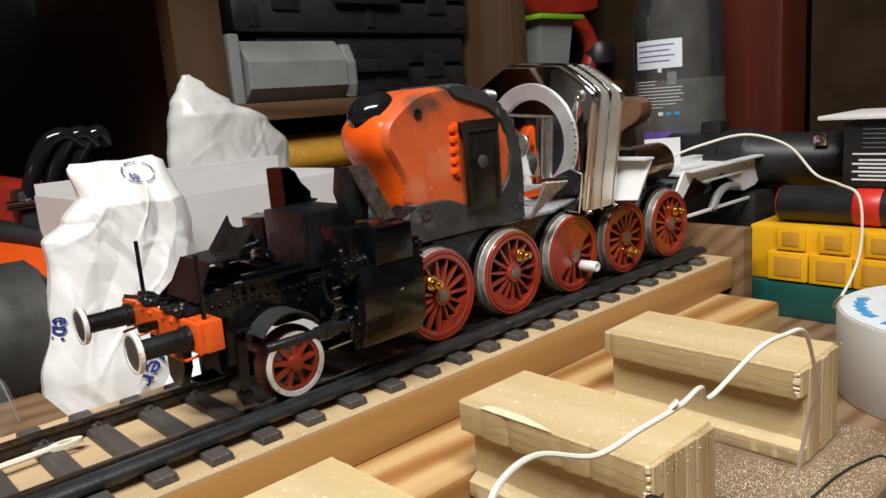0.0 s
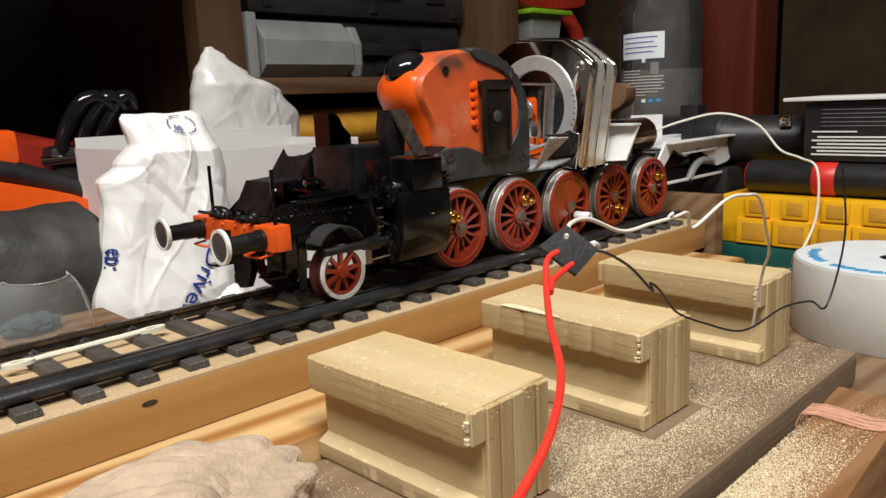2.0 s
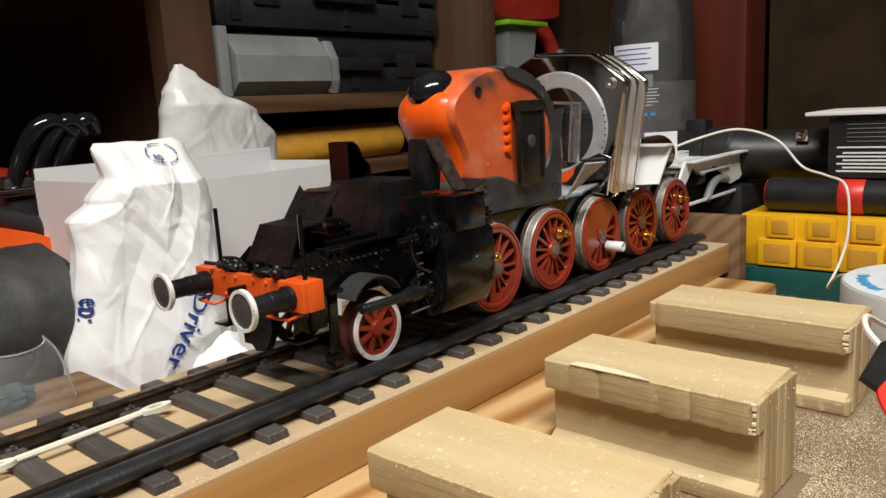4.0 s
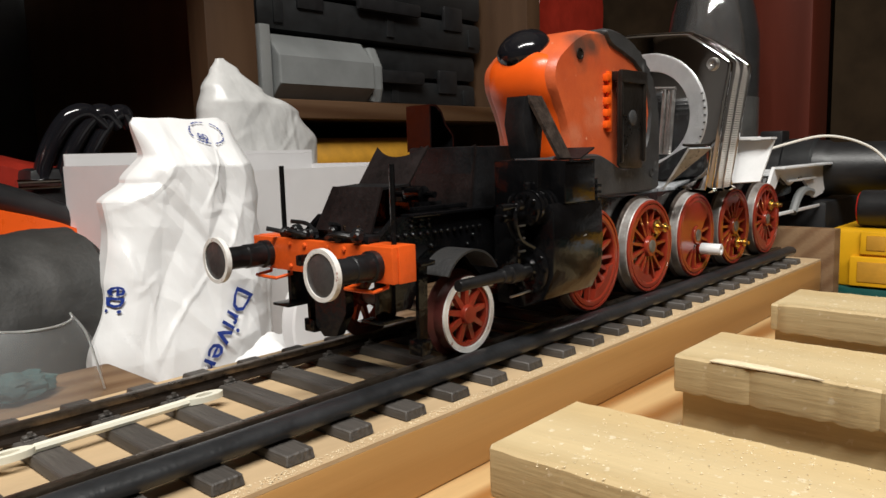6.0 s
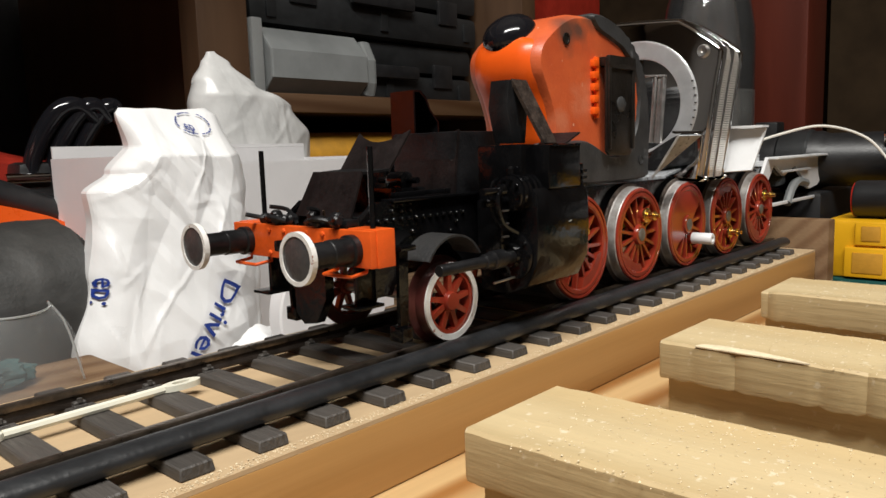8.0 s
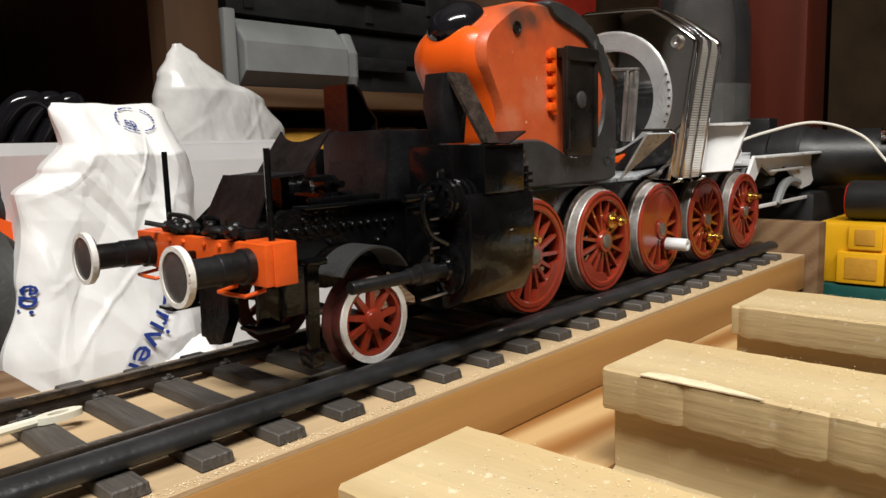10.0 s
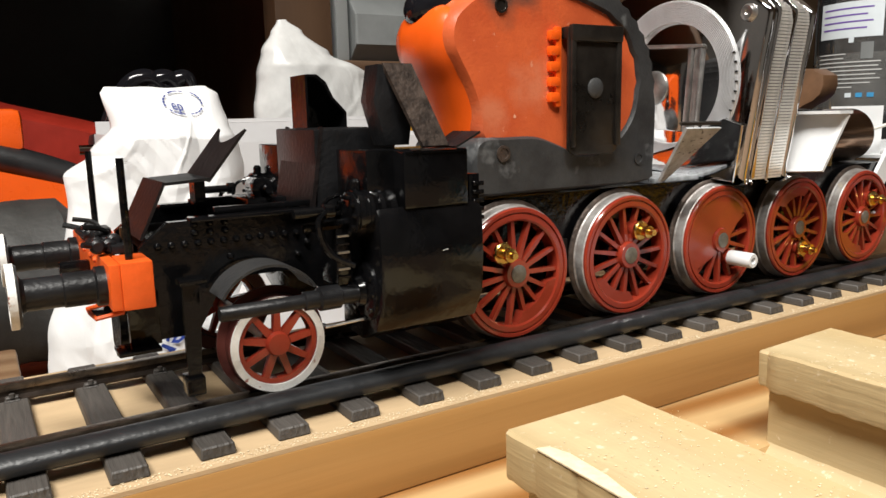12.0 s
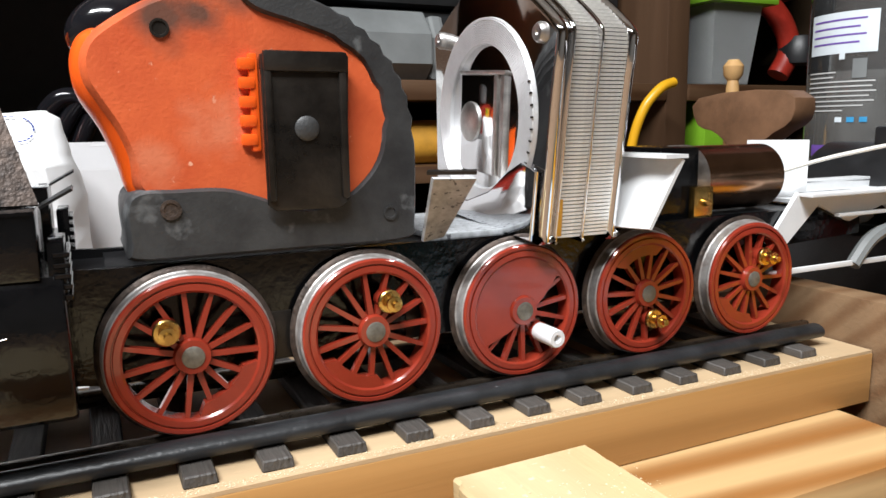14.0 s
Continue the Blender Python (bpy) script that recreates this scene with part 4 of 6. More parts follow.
bm = bm_new()
pillow_prism(bm, rounded(orange_outline), TY0, TY1, 0.0022, 0.006)
part("shell", bm, M["orange"], tm, "scuffed bright orange plastic shell")
bm = bm_new()
pillow_prism(bm, rounded([(0.0700, 0.0760), (0.0670, 0.0860), (0.0635, 0.0950), (0.0595, 0.1020), (0.0578, 0.1075), (0.0580, 0.1135), (0.0605, 0.1185), (0.0650, 0.1200), (0.0680, 0.1140), (0.0700, 0.1050), (0.0730, 0.0950), (0.0760, 0.0850), (0.0765, 0.0760)]), TY0 + 0.0030, TY1 - 0.0030, 0.003, 0.007)
part("nose", bm, M["orangeclean"], tm, "glossy orange nose")
# rubber guard: base with swept top, carried round the back and over the top
guard = [(0.0690, 0.0602), (0.0900, 0.0598), (0.1200, 0.0598), (0.1460, 0.0602), (0.1486, 0.0660), (0.1492, 0.0780), (0.1490, 0.0900), (0.1468, 0.1030), (0.1420, 0.1130), (0.1340, 0.1215), (0.1240, 0.1275), (0.1120, 0.1312), (0.1010, 0.1322), (0.0980, 0.1300), (0.1030, 0.1250), (0.1150, 0.1215), (0.1270, 0.1170), (0.1360, 0.1070), (0.1388, 0.0965), (0.1362, 0.0845), (0.1285, 0.0760), (0.1210, 0.0726), (0.1120, 0.0722), (0.1020, 0.0760), (0.0925, 0.0788), (0.0800, 0.0790), (0.0712, 0.0788), (0.0675, 0.0750), (0.0676, 0.0650)]
bm = bm_new()
pillow_prism(bm, rounded(guard, 4), TY0 - 0.0015, TY1 + 0.0015, 0.0012, 0.003)
for v in bm.verts:
    if v.co.x > 0.125 and v.co.z > 0.09:
        v.co += Vector((v.co.x - 0.11, 0, v.co.z - 0.095)).normalized() * 0.0005 * math.sin(math.atan2(v.co.z - 0.095, v.co.x - 0.11) * 40)
part("rubber_guard", bm, M["rubber"], tm, "dusty black rubber guard")
bm = bm_new()
bmesh.ops.create_uvsphere(bm, u_segments=28, v_segments=16, radius=1)
bmesh.ops.scale(bm, vec=(0.0122, 0.0112, 0.0082), verts=bm.verts)
bmesh.ops.rotate(bm, cent=(0, 0, 0), matrix=Matrix.Rotation(radians(-28), 3, "Y"), verts=bm.verts)
bmesh.ops.translate(bm, vec=(0.0685, -0.0030, 0.1222), verts=bm.verts)
part("lock_button", bm, M["nub"], tm, "glossy black lock button")
lathe_part("shell_screw", [(0.0024, 0), (0.0024, -0.0004), (0.0018, -0.0004), (0.0016, 0.0002), (0.0004, 0.0002)], (0.0790, TY0 - 0.0003, 0.1196), "y", M["clip"], tm, "recessed dark screw", seg=20)
lathe_part("base_bolt", [(0.0027, 0), (0.0027, -0.0003), (0.0018, -0.0003), (0.0016, 0.0006), (0.0004, 0.0006)], (0.0785, TY0 - 0.0017, 0.0735), "y", M["rusty"], tm, "recessed rusty bolt", seg=20)
lathe_part("rear_bolt", [(0.0022, 0), (0.0022, -0.0003), (0.0015, -0.0003), (0.0013, 0.0006), (0.0004, 0.0006)], (0.1400, TY0 - 0.0017, 0.0690), "y", M["rubber"], tm, seg=20)
clip = [(0.1030, 0.1135), (0.1032, 0.0735), (0.1055, 0.0718), (0.1235, 0.0716), (0.1258, 0.0735), (0.1275, 0.1135), (0.1262, 0.1142), (0.1045, 0.1142)]
prism_part("belt_clip", clip, TY0 - 0.0050, TY0 - 0.0036, "xz", M["clip"], tm, bevel=0.0005, label="worn dark steel belt clip")
for x0, x1 in ((0.1036, 0.1056), (0.1242, 0.1264)):
    box_part("clip_rim", (x0, x1, TY0 - 0.0060, TY0 - 0.0048, 0.0745, 0.1135), M["clip"], tm, bevel=0.0005, label="rubbed raised edge of the clip")
box_part("clip_bend", (0.1034, 0.1268, TY0 - 0.0064, TY0 - 0.0040, 0.1090, 0.1146), M["clip"], tm, bevel=0.0011, label="rounded bend of the clip")
box_part("clip_root", (0.1035, 0.1270, TY0 - 0.0040, TY0, 0.1100, 0.1140), M["clip"], tm, bevel=0.0008)
lathe_part("clip_rivet", [(0.0034, 0), (0.0034, -0.0004), (0.0026, -0.0010), (0.0004, -0.0011)], (0.1148, TY0 - 0.0050, 0.0940), "y", M["rubber"], tm, seg=24)
for k in range(5):
    box_part("grip_ridge", (0.0978, 0.1022, TY0 - 0.0022, TY0 + 0.001, 0.0895 + 0.0050 * k, 0.0928 + 0.0050 * k), M["orangeclean"], tm, bevel=0.0010)
box_part("grip_bar", (0.1005, 0.1030, TY0 - 0.0016, TY0 + 0.001, 0.0880, 0.1140), M["orangeclean"], tm, bevel=0.0006)

# ---- transformer on the chassis ----
tr = empty("chrome_transformer", "chromed bell-end transformer standing on the chassis", "transformer")
TT = Matrix.Translation((0.188, 0.0015, 0.0965)) @ Matrix.Rotation(radians(4.0), 4, "X")


SWAP = Matrix(((0, 1, 0, 0), (1, 0, 0, 0), (0, 0, 1, 0), (0, 0, 0, 1)))


def bell(x0, x1, w, h, m, name, step, label=""):
    """A pressed cover with cropped upper corners and a rounded lip."""
    half = [(w * 0.86, -0.0360), (w * 0.895, -0.0335), (w * 0.965, h * 0.2), (w, h * 0.56), (w * 0.97, h * 0.68), (w * 0.75, h * 0.83), (w * 0.50, h * 0.965), (w * 0.36, h)]
    outline = rounded([(-w * 0.30, -0.0362), (w * 0.30, -0.0362)] + half + [(-a, b) for a, b in reversed(half)], 3)
    bm = bm_new()
    pillow_prism(bm, outline, x0, x1, step * 0.8, step)
    bmesh.ops.transform(bm, matrix=TT @ SWAP, verts=bm.verts)
    return part(name, bm, m, tr, label)


W, H = 0.0430, 0.0440
bell(-0.0012, 0.0036, W, H, M["chrome"], "front_bell", 0.0018, "chromed pressed front cover")
bell(0.0250, 0.0290, W, H, M["chrome"], "rear_bell", 0.0018, "chromed pressed rear cover")
bell(0.0037, 0.0043, W * 1.02, H * 1.02, M["chrome"], "cover_lip", 0.0002, "bright rolled lip")
bell(0.0141, 0.0149, W * 1.01, H * 1.01, M["chrome"], "middle_lip", 0.0002, "bright plate between the stacks")
for x0, x1 in ((0.0044, 0.0140), (0.0150, 0.0248)):
    n = 66
    bm = bm_new()
    add_box(bm, x0, x1, -W, W, -0.00046, 0.00046)
    rib = finish("lamination", bm, M["lam"])
    edge = [(-0.0355, 0.885), (0.009, 0.955), (0.0246, 0.985), (0.0295, 0.955), (0.0360, 0.74), (0.0418, 0.50), (0.0440, 0.34)]
    for k in range(n):
        z = -0.0352 + 0.0785 * k / (n - 1)
        f = next(a[1] + (b[1] - a[1]) * (z - a[0]) / (b[0] - a[0]) for a, b in zip(edge, edge[1:]) if z <= b[0])
        o = new("lamination", rib)
        o.parent, o.matrix_local = tr, TT @ Matrix.Translation((0, 0, z)) @ Matrix.Diagonal((1, f, 1, 1))
    bm = bm_new()
    add_prism(bm, [(-W * 0.865, -0.0358), (W * 0.865, -0.0358), (W * 0.955, H * 0.55), (W * 0.94, H * 0.66), (W * 0.46, H * 0.94), (-W * 0.46, H * 0.94), (-W * 0.94, H * 0.66), (-W * 0.955, H * 0.55)], x0 + 0.0002, x1 - 0.0002, "yz", m=TT)
    # core takes the black steel colour to paint shade between the ribs
    part("core", bm, M["clip"], tr, "steel core darkened for shade between the laminations")
RY, RZ = 0.0, 0.0005
prof = [(0.0246, -0.0010), (0.0246, -0.0024)]
for k in range(12):
    prof += [(0.0249 + 0.00068 * k, -0.0028), (0.0253 + 0.00068 * k, -0.0028), (0.0254 + 0.00068 * k, -0.0024)]
prof += [(0.0334, -0.0026), (0.0336, -0.0010)]
bm = bm_new()
add_lathe(bm, prof, (0, RY, RZ), "x", 80, m=TT, cap=False)
part("face_ring", bm, M["ring"], tr, "grooved bright aluminium ring")
bm = bm_new()
for k in range(16):
    a = radians(-75 + 6.5 * k)
    c = Matrix.Translation((0, RY - 0.0328 * math.cos(a), RZ + 0.0328 * math.sin(a))) @ Matrix.Rotation(-a, 4, "X")
    add_box(bm, -0.0031, -0.0026, -0.0005, 0.0005, -0.0003, 0.0003, m=TT @ c)
part("ring_marking", bm, M["clip"], tr, "tiny dark stamped marks")
# polished window plate, its ridges and its boss inside the ring
box_part("window_plate", (-0.0024, -0.0008, -0.0085, 0.0165, -0.0190, 0.0150), M["chrome"], tr, bevel=0.0006, label="polished window plate", m=TT)
for y0, y1, d in ((-0.0152, -0.0132, 0.0030), (-0.0128, -0.0112, 0.0022), (-0.0108, -0.0088, 0.0032)):
    box_part("window_ridge", (-d, -0.0008, y0, y1, -0.0190, 0.0150), M["steel"], tr, bevel=0.0005, label="upright steel ridge", m=TT)
box_part("window_bar", (-0.0030, -0.0008, -0.0155, 0.0170, 0.0150, 0.0164), M["steel"], tr, bevel=0.0004, m=TT)
bm = bm_new()
add_lathe(bm, [(0.0072, -0.0024), (0.0070, -0.0032), (0.0050, -0.0040), (0.0020, -0.0043), (0.0004, -0.0043)], (0, 0.0080, -0.0015), "x", 32, m=TT)
part("window_boss", bm, M["steel"], tr, "dull round steel boss")
for y, z in ((-0.0345, 0.0275), (0.0345, 0.0275), (-0.0295, -0.0285), (0.0295, -0.0285)):
    bm = bm_new()
    add_lathe(bm, [(0.0032, 0.0), (0.0032, -0.0016), (0.0025, -0.0026), (0.0010, -0.0024), (0.0004, -0.0018)], (-0.0010, y, z), "x", 20, m=TT)
    part("cover_screw", bm, M["steel"], tr, "bright pan-head screw")
bm = bm_new()
add_prism(bm, [(-0.0370, -0.0362), (0.0340, -0.0362), (0.0310, -0.0290), (0.006, -0.0295), (-0.010, -0.0240), (-0.022, -0.0160), (-0.0300, -0.0120), (-0.0385, -0.0140)], -0.0046, -0.0030, "yz", bevel=0.0005, m=TT)
part("foot_bracket", bm, M["chrome"], tr, "polished foot bracket")
slab("foot_sheet", [(0.1495, -0.0255, 0.0600), (0.1590, -0.0200, 0.0600), (0.1570, -0.0460, 0.0800), (0.1465, -0.0400, 0.0800)], 0.0010, M["galv"], "grey speckled sloping sheet").parent = tr
slab("foot_lip", [(0.1455, -0.0392, 0.0806), (0.1575, -0.0465, 0.0806), (0.1590, -0.0440, 0.0810), (0.1470, -0.0370, 0.0810)], 0.0010, M["clip"], "dark folded lip").parent = tr
box_part("yellow_insulator", (0.0040, 0.0062, -W * 0.91, -W * 0.91 + 0.004, -0.0350, -0.0230), M["mustard"], tr, bevel=0.0004, label="yellow insulation strip", m=TT)
box_part("shoe_plate", (0.158, 0.219, -0.0165, 0.0400, 0.0578, 0.0600), M["galv"], tr, bevel=0.0004, label="flat grey metal shoe")

# ---- pine blocks and boards ----
box_thing("grain_beam", (-0.75, 0.318, -0.0880, 0.056, -0.0445, -0.0168), M["beam"], "boldly grained pine beam under the track plank", "beam", bevel=0.004)
box_thing("saw_board", (-0.62, 0.1830, -0.2030, -0.0885, -0.0445, -0.0265), M["board"], "weathered grey-brown board dusted with sawdust", "board", bevel=0.004)


def pine_block(x, y0, y1, dz, turn):
    """A block with a lip and a foot on one side, as cut from a rebated batten."""
    b = empty("pine_block", "pale sawn pine block with a rebated side on the board", "wood block", group="row of pine blocks")
    w = 0.0385
    prof = [(0.0, 0.0137), (0.0008, 0.0145), (w - 0.0006, 0.0145), (w, 0.0138), (w, -0.0262), (0.0030, -0.0262), (0.0022, -0.0250), (0.0022, -0.0195), (0.0068, -0.0170), (0.0068, 0.0022), (0.0004, 0.0022), (0.0, 0.0030)]
    bm = bm_new()
    add_prism(bm, prof, y0 + 0.0012, y1, "xz", bevel=0.0005, seg=1)
    bmesh.ops.subdivide_edges(bm, edges=[e for e in bm.edges if abs(e.verts[0].co.y - e.verts[1].co.y) > 0.03], cuts=40)
    for v in bm.verts:
        v.co += noise.noise_vector(v.co * 260 + Vector((x * 50, 0, 0))) * 0.00022 + Vector((0, 0, 0.0007 * noise.noise((v.co.y * 300, x * 40, 0)))) * (v.co.x < 0.001) * (v.co.z < 0.006)
    # torn and chipped lip
    for v in bm.verts:
        if v.co.x < 0.0012 and v.co.z > -0.001:
            c = max(0.0, noise.noise((v.co.y * 120, x * 70, 2.0)) - 0.18)
            v.co.x += 0.006 * c
            v.co.z += (0.0035 if v.co.z < 0.008 else -0.0030) * c
    part("batten", bm, M["pine"], b)
    # torn splinters where the lip meets the sawn end
    bm = bm_new()
    for k in range(7):
        z = random.uniform(0.0032, 0.0128)
        l = random.uniform(0.0010, 0.0026)
        add_box(bm, -0.0005, 0.0006, y0 + 0.0006, y0 + 0.0006 + l, z, z + random.uniform(0.0006, 0.0016), bevel=0.0002, seg=1)
    part("splinter", bm, M["chip"], b, "torn pale splinters")
    bm = bm_new()
    n = 5
    for k in range(n):
        a, c = 0.0072 + (w - 0.0076) * k / n, 0.0072 + (w - 0.0076) * (k + 1) / n
        d = random.uniform(0, 0.0009)
        add_box(bm, a, c - 0.0005, y0 - d, y0 + 0.0018, -0.0258 + 0.4 * d, 0.0140 - 0.6 * d, bevel=0.0003, seg=1)
    add_box(bm, 0.0008, 0.0072, y0, y0 + 0.0018, 0.0030, 0.0138, bevel=0.0003, seg=1)
    add_box(bm, 0.0026, 0.0072, y0, y0 + 0.0018, -0.0258, -0.0192, bevel=0.0003, seg=1)
    part("end_face", bm, M["endgrain"], b, "striped sawn end grain")
    b.location, b.rotation_euler = (x, 0, dz), (0, 0, turn)
    return b


pine_block(-0.0660, -0.1685, -0.0880, -0.0003, 0.02)
pine_block(0.0310, -0.1700, -0.0880, -0.0003, 0.0)
pine_block(0.1290, -0.1745, -0.0850, -0.0003, 0.0)

# pale splintered flake along the middle block's upper edge
bm = bm_new()
add_prism(bm, [(0.0306, -0.1000), (0.0306, -0.1330), (0.0322, -0.1290), (0.0345, -0.1180), (0.0350, -0.1060), (0.0335, -0.1010)], 0.0138, 0.01455, "xy", bevel=0.0002, seg=1)
thing("wood_flake", bm, M["chip"], "pale splintered flake on the pine block's edge", "wood flake")

# sawdust: loose chips, thickest along the board edge
verts, faces = [], []
for k in range(420000):
    q = random.random()
    if q < 0.72:
        x, y, z = random.uniform(-0.14, 0.18), random.uniform(-0.201, -0.10), -0.0264
        d = 0.05 + 0.95 * math.exp(-((y + 0.178) / 0.026) ** 2) * math.exp(-max(0, x - 0.06) / 0.05) * (1 if x > -0.05 else 0.35)
        d *= max(0, 0.75 + 0.7 * noise.noise((x * 28, y * 28, 1)))
        on_block = any(a - 0.001 < x < a + 0.041 and y > -0.1765 for a in (-0.066, 0.031, 0.129))
        if on_block:
            z, d = 0.0142, 0.022
        if random.random() > d:
            continue
    elif q < 0.92:
        x, y, z = random.uniform(-0.05, 0.11), random.uniform(-0.240, -0.217), -0.0201
        if random.random() > max(0, 0.9 * math.exp(-((x - 0.010) / 0.04) ** 2 - ((y + 0.222) / 0.014) ** 2) + 0.02 + 0.22 * noise.noise((x * 30, y * 30, 5))):
            continue
    else:
        x, y, z = random.uniform(-0.35, 0.31), random.uniform(-0.0482, -0.0445), PLANK_TOP + 0.0001
        if random.random() < 0.85:
            continue
    s, a = random.uniform(0.00011, 0.00020) / random.uniform(0.5, 1.0), random.uniform(0, 6.28)
    i = len(verts)
    for q in range(3):
        verts.append((x + s * math.cos(a + 2.1 * q) * (1.6 if q == 0 else 0.8), y + s * math.sin(a + 2.1 * q), z + random.uniform(0, 0.0003)))
    verts.append((x, y, z + s * 0.7))
    faces += [(i, i + 1, i + 3), (i + 1, i + 2, i + 3), (i + 2, i, i + 3)]
me = bpy.data.meshes.new("sawdust")
me.from_pydata(verts, [], faces)
me.materials.append(M["chip"])
tagged(new("sawdust", me), "loose pale sawdust and chips on the wood", "sawdust", kind="stuff")

# reddish rough block at the board's edge
bm = bm_new()
add_box(bm, -0.10, 0.113, -0.2420, -0.2150, -0.0450, -0.0200, bevel=0.0016)
bmesh.ops.rotate(bm, cent=(0.11, -0.215, 0), matrix=Matrix.Rotation(radians(3), 3, "Z"), verts=bm.verts)
thing("rough_block", bm, M["redwood"], "reddish rough-sawn block dusted with sawdust", "wood block")

coil = empty("copper_coil", "fine copper wire wound round the rough block", "wire coil")
for k in range(12):
    a = 0.0735 + 0.0010 * k
    j = [random.uniform(-0.0007, 0.0007) for q in range(4)]
    bm = bm_new()
    add_tube(bm, [(a + j[0], -0.2138, -0.034), (a + j[0], -0.2142, -0.0193), (a + j[1], -0.235, -0.0192), (a + 0.002 + j[2], -0.2405, -0.0192), (a + 0.003 + j[3], -0.2426, -0.0210), (a + 0.003 + j[3], -0.2428, -0.0400)], 0.00026, 5, n=3)
    part("turn", bm, M["copper"], coil, "bright copper turn")

# pale work glove, crumpled on the board
bm = bm_new()
bmesh.ops.create_icosphere(bm, subdivisions=6, radius=1)
for v in bm.verts:
    d = v.co.copy()
    k = 1 + 0.22 * noise.noise(d * 1.6 + Vector((3, 0, 0))) + 0.12 * abs(noise.noise(d * 3)) + 0.012 * noise.noise(d * 9)
    k += 0.016 * math.sin((d.x * 0.8 + d.y * 0.6) * 60 + 4 * noise.noise(d * 2))
    v.co = Vector((d.x * 0.058, d.y * 0.030, max(d.z, -0.4) * 0.021)) * k + Vector((-0.140, -0.112, -0.0180))
thing("work_glove", bm, M["cloth"], "crumpled pale fabric work glove on the board", "glove")

# ---- white carton, bags and clutter behind the track ----
carton = empty("white_carton", "open white card carton behind the track", "carton")
TC = Matrix.Translation((0.009, 0.222, -0.045)) @ Matrix.Rotation(radians(3), 4, "Z")
CW, CD, CH = 0.210, 0.098, 0.124
for nm, d in (("front_panel", (0, CW, 0, 0.0015, 0, CH - 0.006)), ("rear_panel", (0, CW, CD, CD + 0.0015, 0, CH + 0.008)), ("side_panel", (-0.0015, 0, 0, CD, 0, CH)), ("side_panel", (CW, CW + 0.0015, 0, CD, 0, CH - 0.004)), ("bottom_panel", (0, CW, 0.0015, CD, 0, 0.0015))):
    box_part(nm, d, M["paper"], carton, m=TC)
for y, tilt in ((0.0, 25),):
    box_part("flap", (0.06, CW, -0.0010, 0.0005, 0, 0.030), M["paper"], carton, m=TC @ Matrix.Translation((0, CD, CH + 0.006)) @ Matrix.Rotation(radians(-115), 4, "X"))


def facet(x, z, seed):
    """Piecewise flat relief on a skewed lattice of triangles."""
    u, v = x + z * 0.5, z * 0.866
    i, j = math.floor(u), math.floor(v)
    a, b = u - i, v - j

    def h(m, n):
        t = math.sin(m * 127.1 + n * 311.7 + seed * 74.7) * 43758.5453
        return 2 * (t - math.floor(t)) - 1
    if a + b < 1:
        return h(i, j) * (1 - a - b) + h(i + 1, j) * a + h(i, j + 1) * b
    return h(i + 1, j + 1) * (a + b - 1) + h(i, j + 1) * (1 - a) + h(i + 1, j) * (1 - b)


def crumple(p, s, k=1.0):
    """Creased film: flat facets between sharp creases, long in the fall of the sheet."""
    w = noise.noise_vector(p * 18) * 0.010
    x, z = p.x + w.x, p.z + p.y + w.z
    c, d = x * 0.93 + z * 0.36, z * 0.93 - x * 0.36
    e, f = x * 0.80 - z * 0.60, z * 0.80 + x * 0.60
    r1 = max(0.0, 1 - 9 * abs(noise.noise((c * s * 1.3, d * s * 0.6, 3.0))))
    r2 = max(0.0, 1 - 9 * abs(noise.noise((e * s * 2.2, f * s * 0.9, 7.0))))
    return k * (-0.22 * r1 - 0.16 * r2 + 1.25 * facet(c * s * 1.9, d * s * 0.75, 1) + 0.75 * facet(e * s * 3.6, f * s * 1.6, 5) + 0.34 * facet(x * s * 7.0, z * s * 4.0, 9))


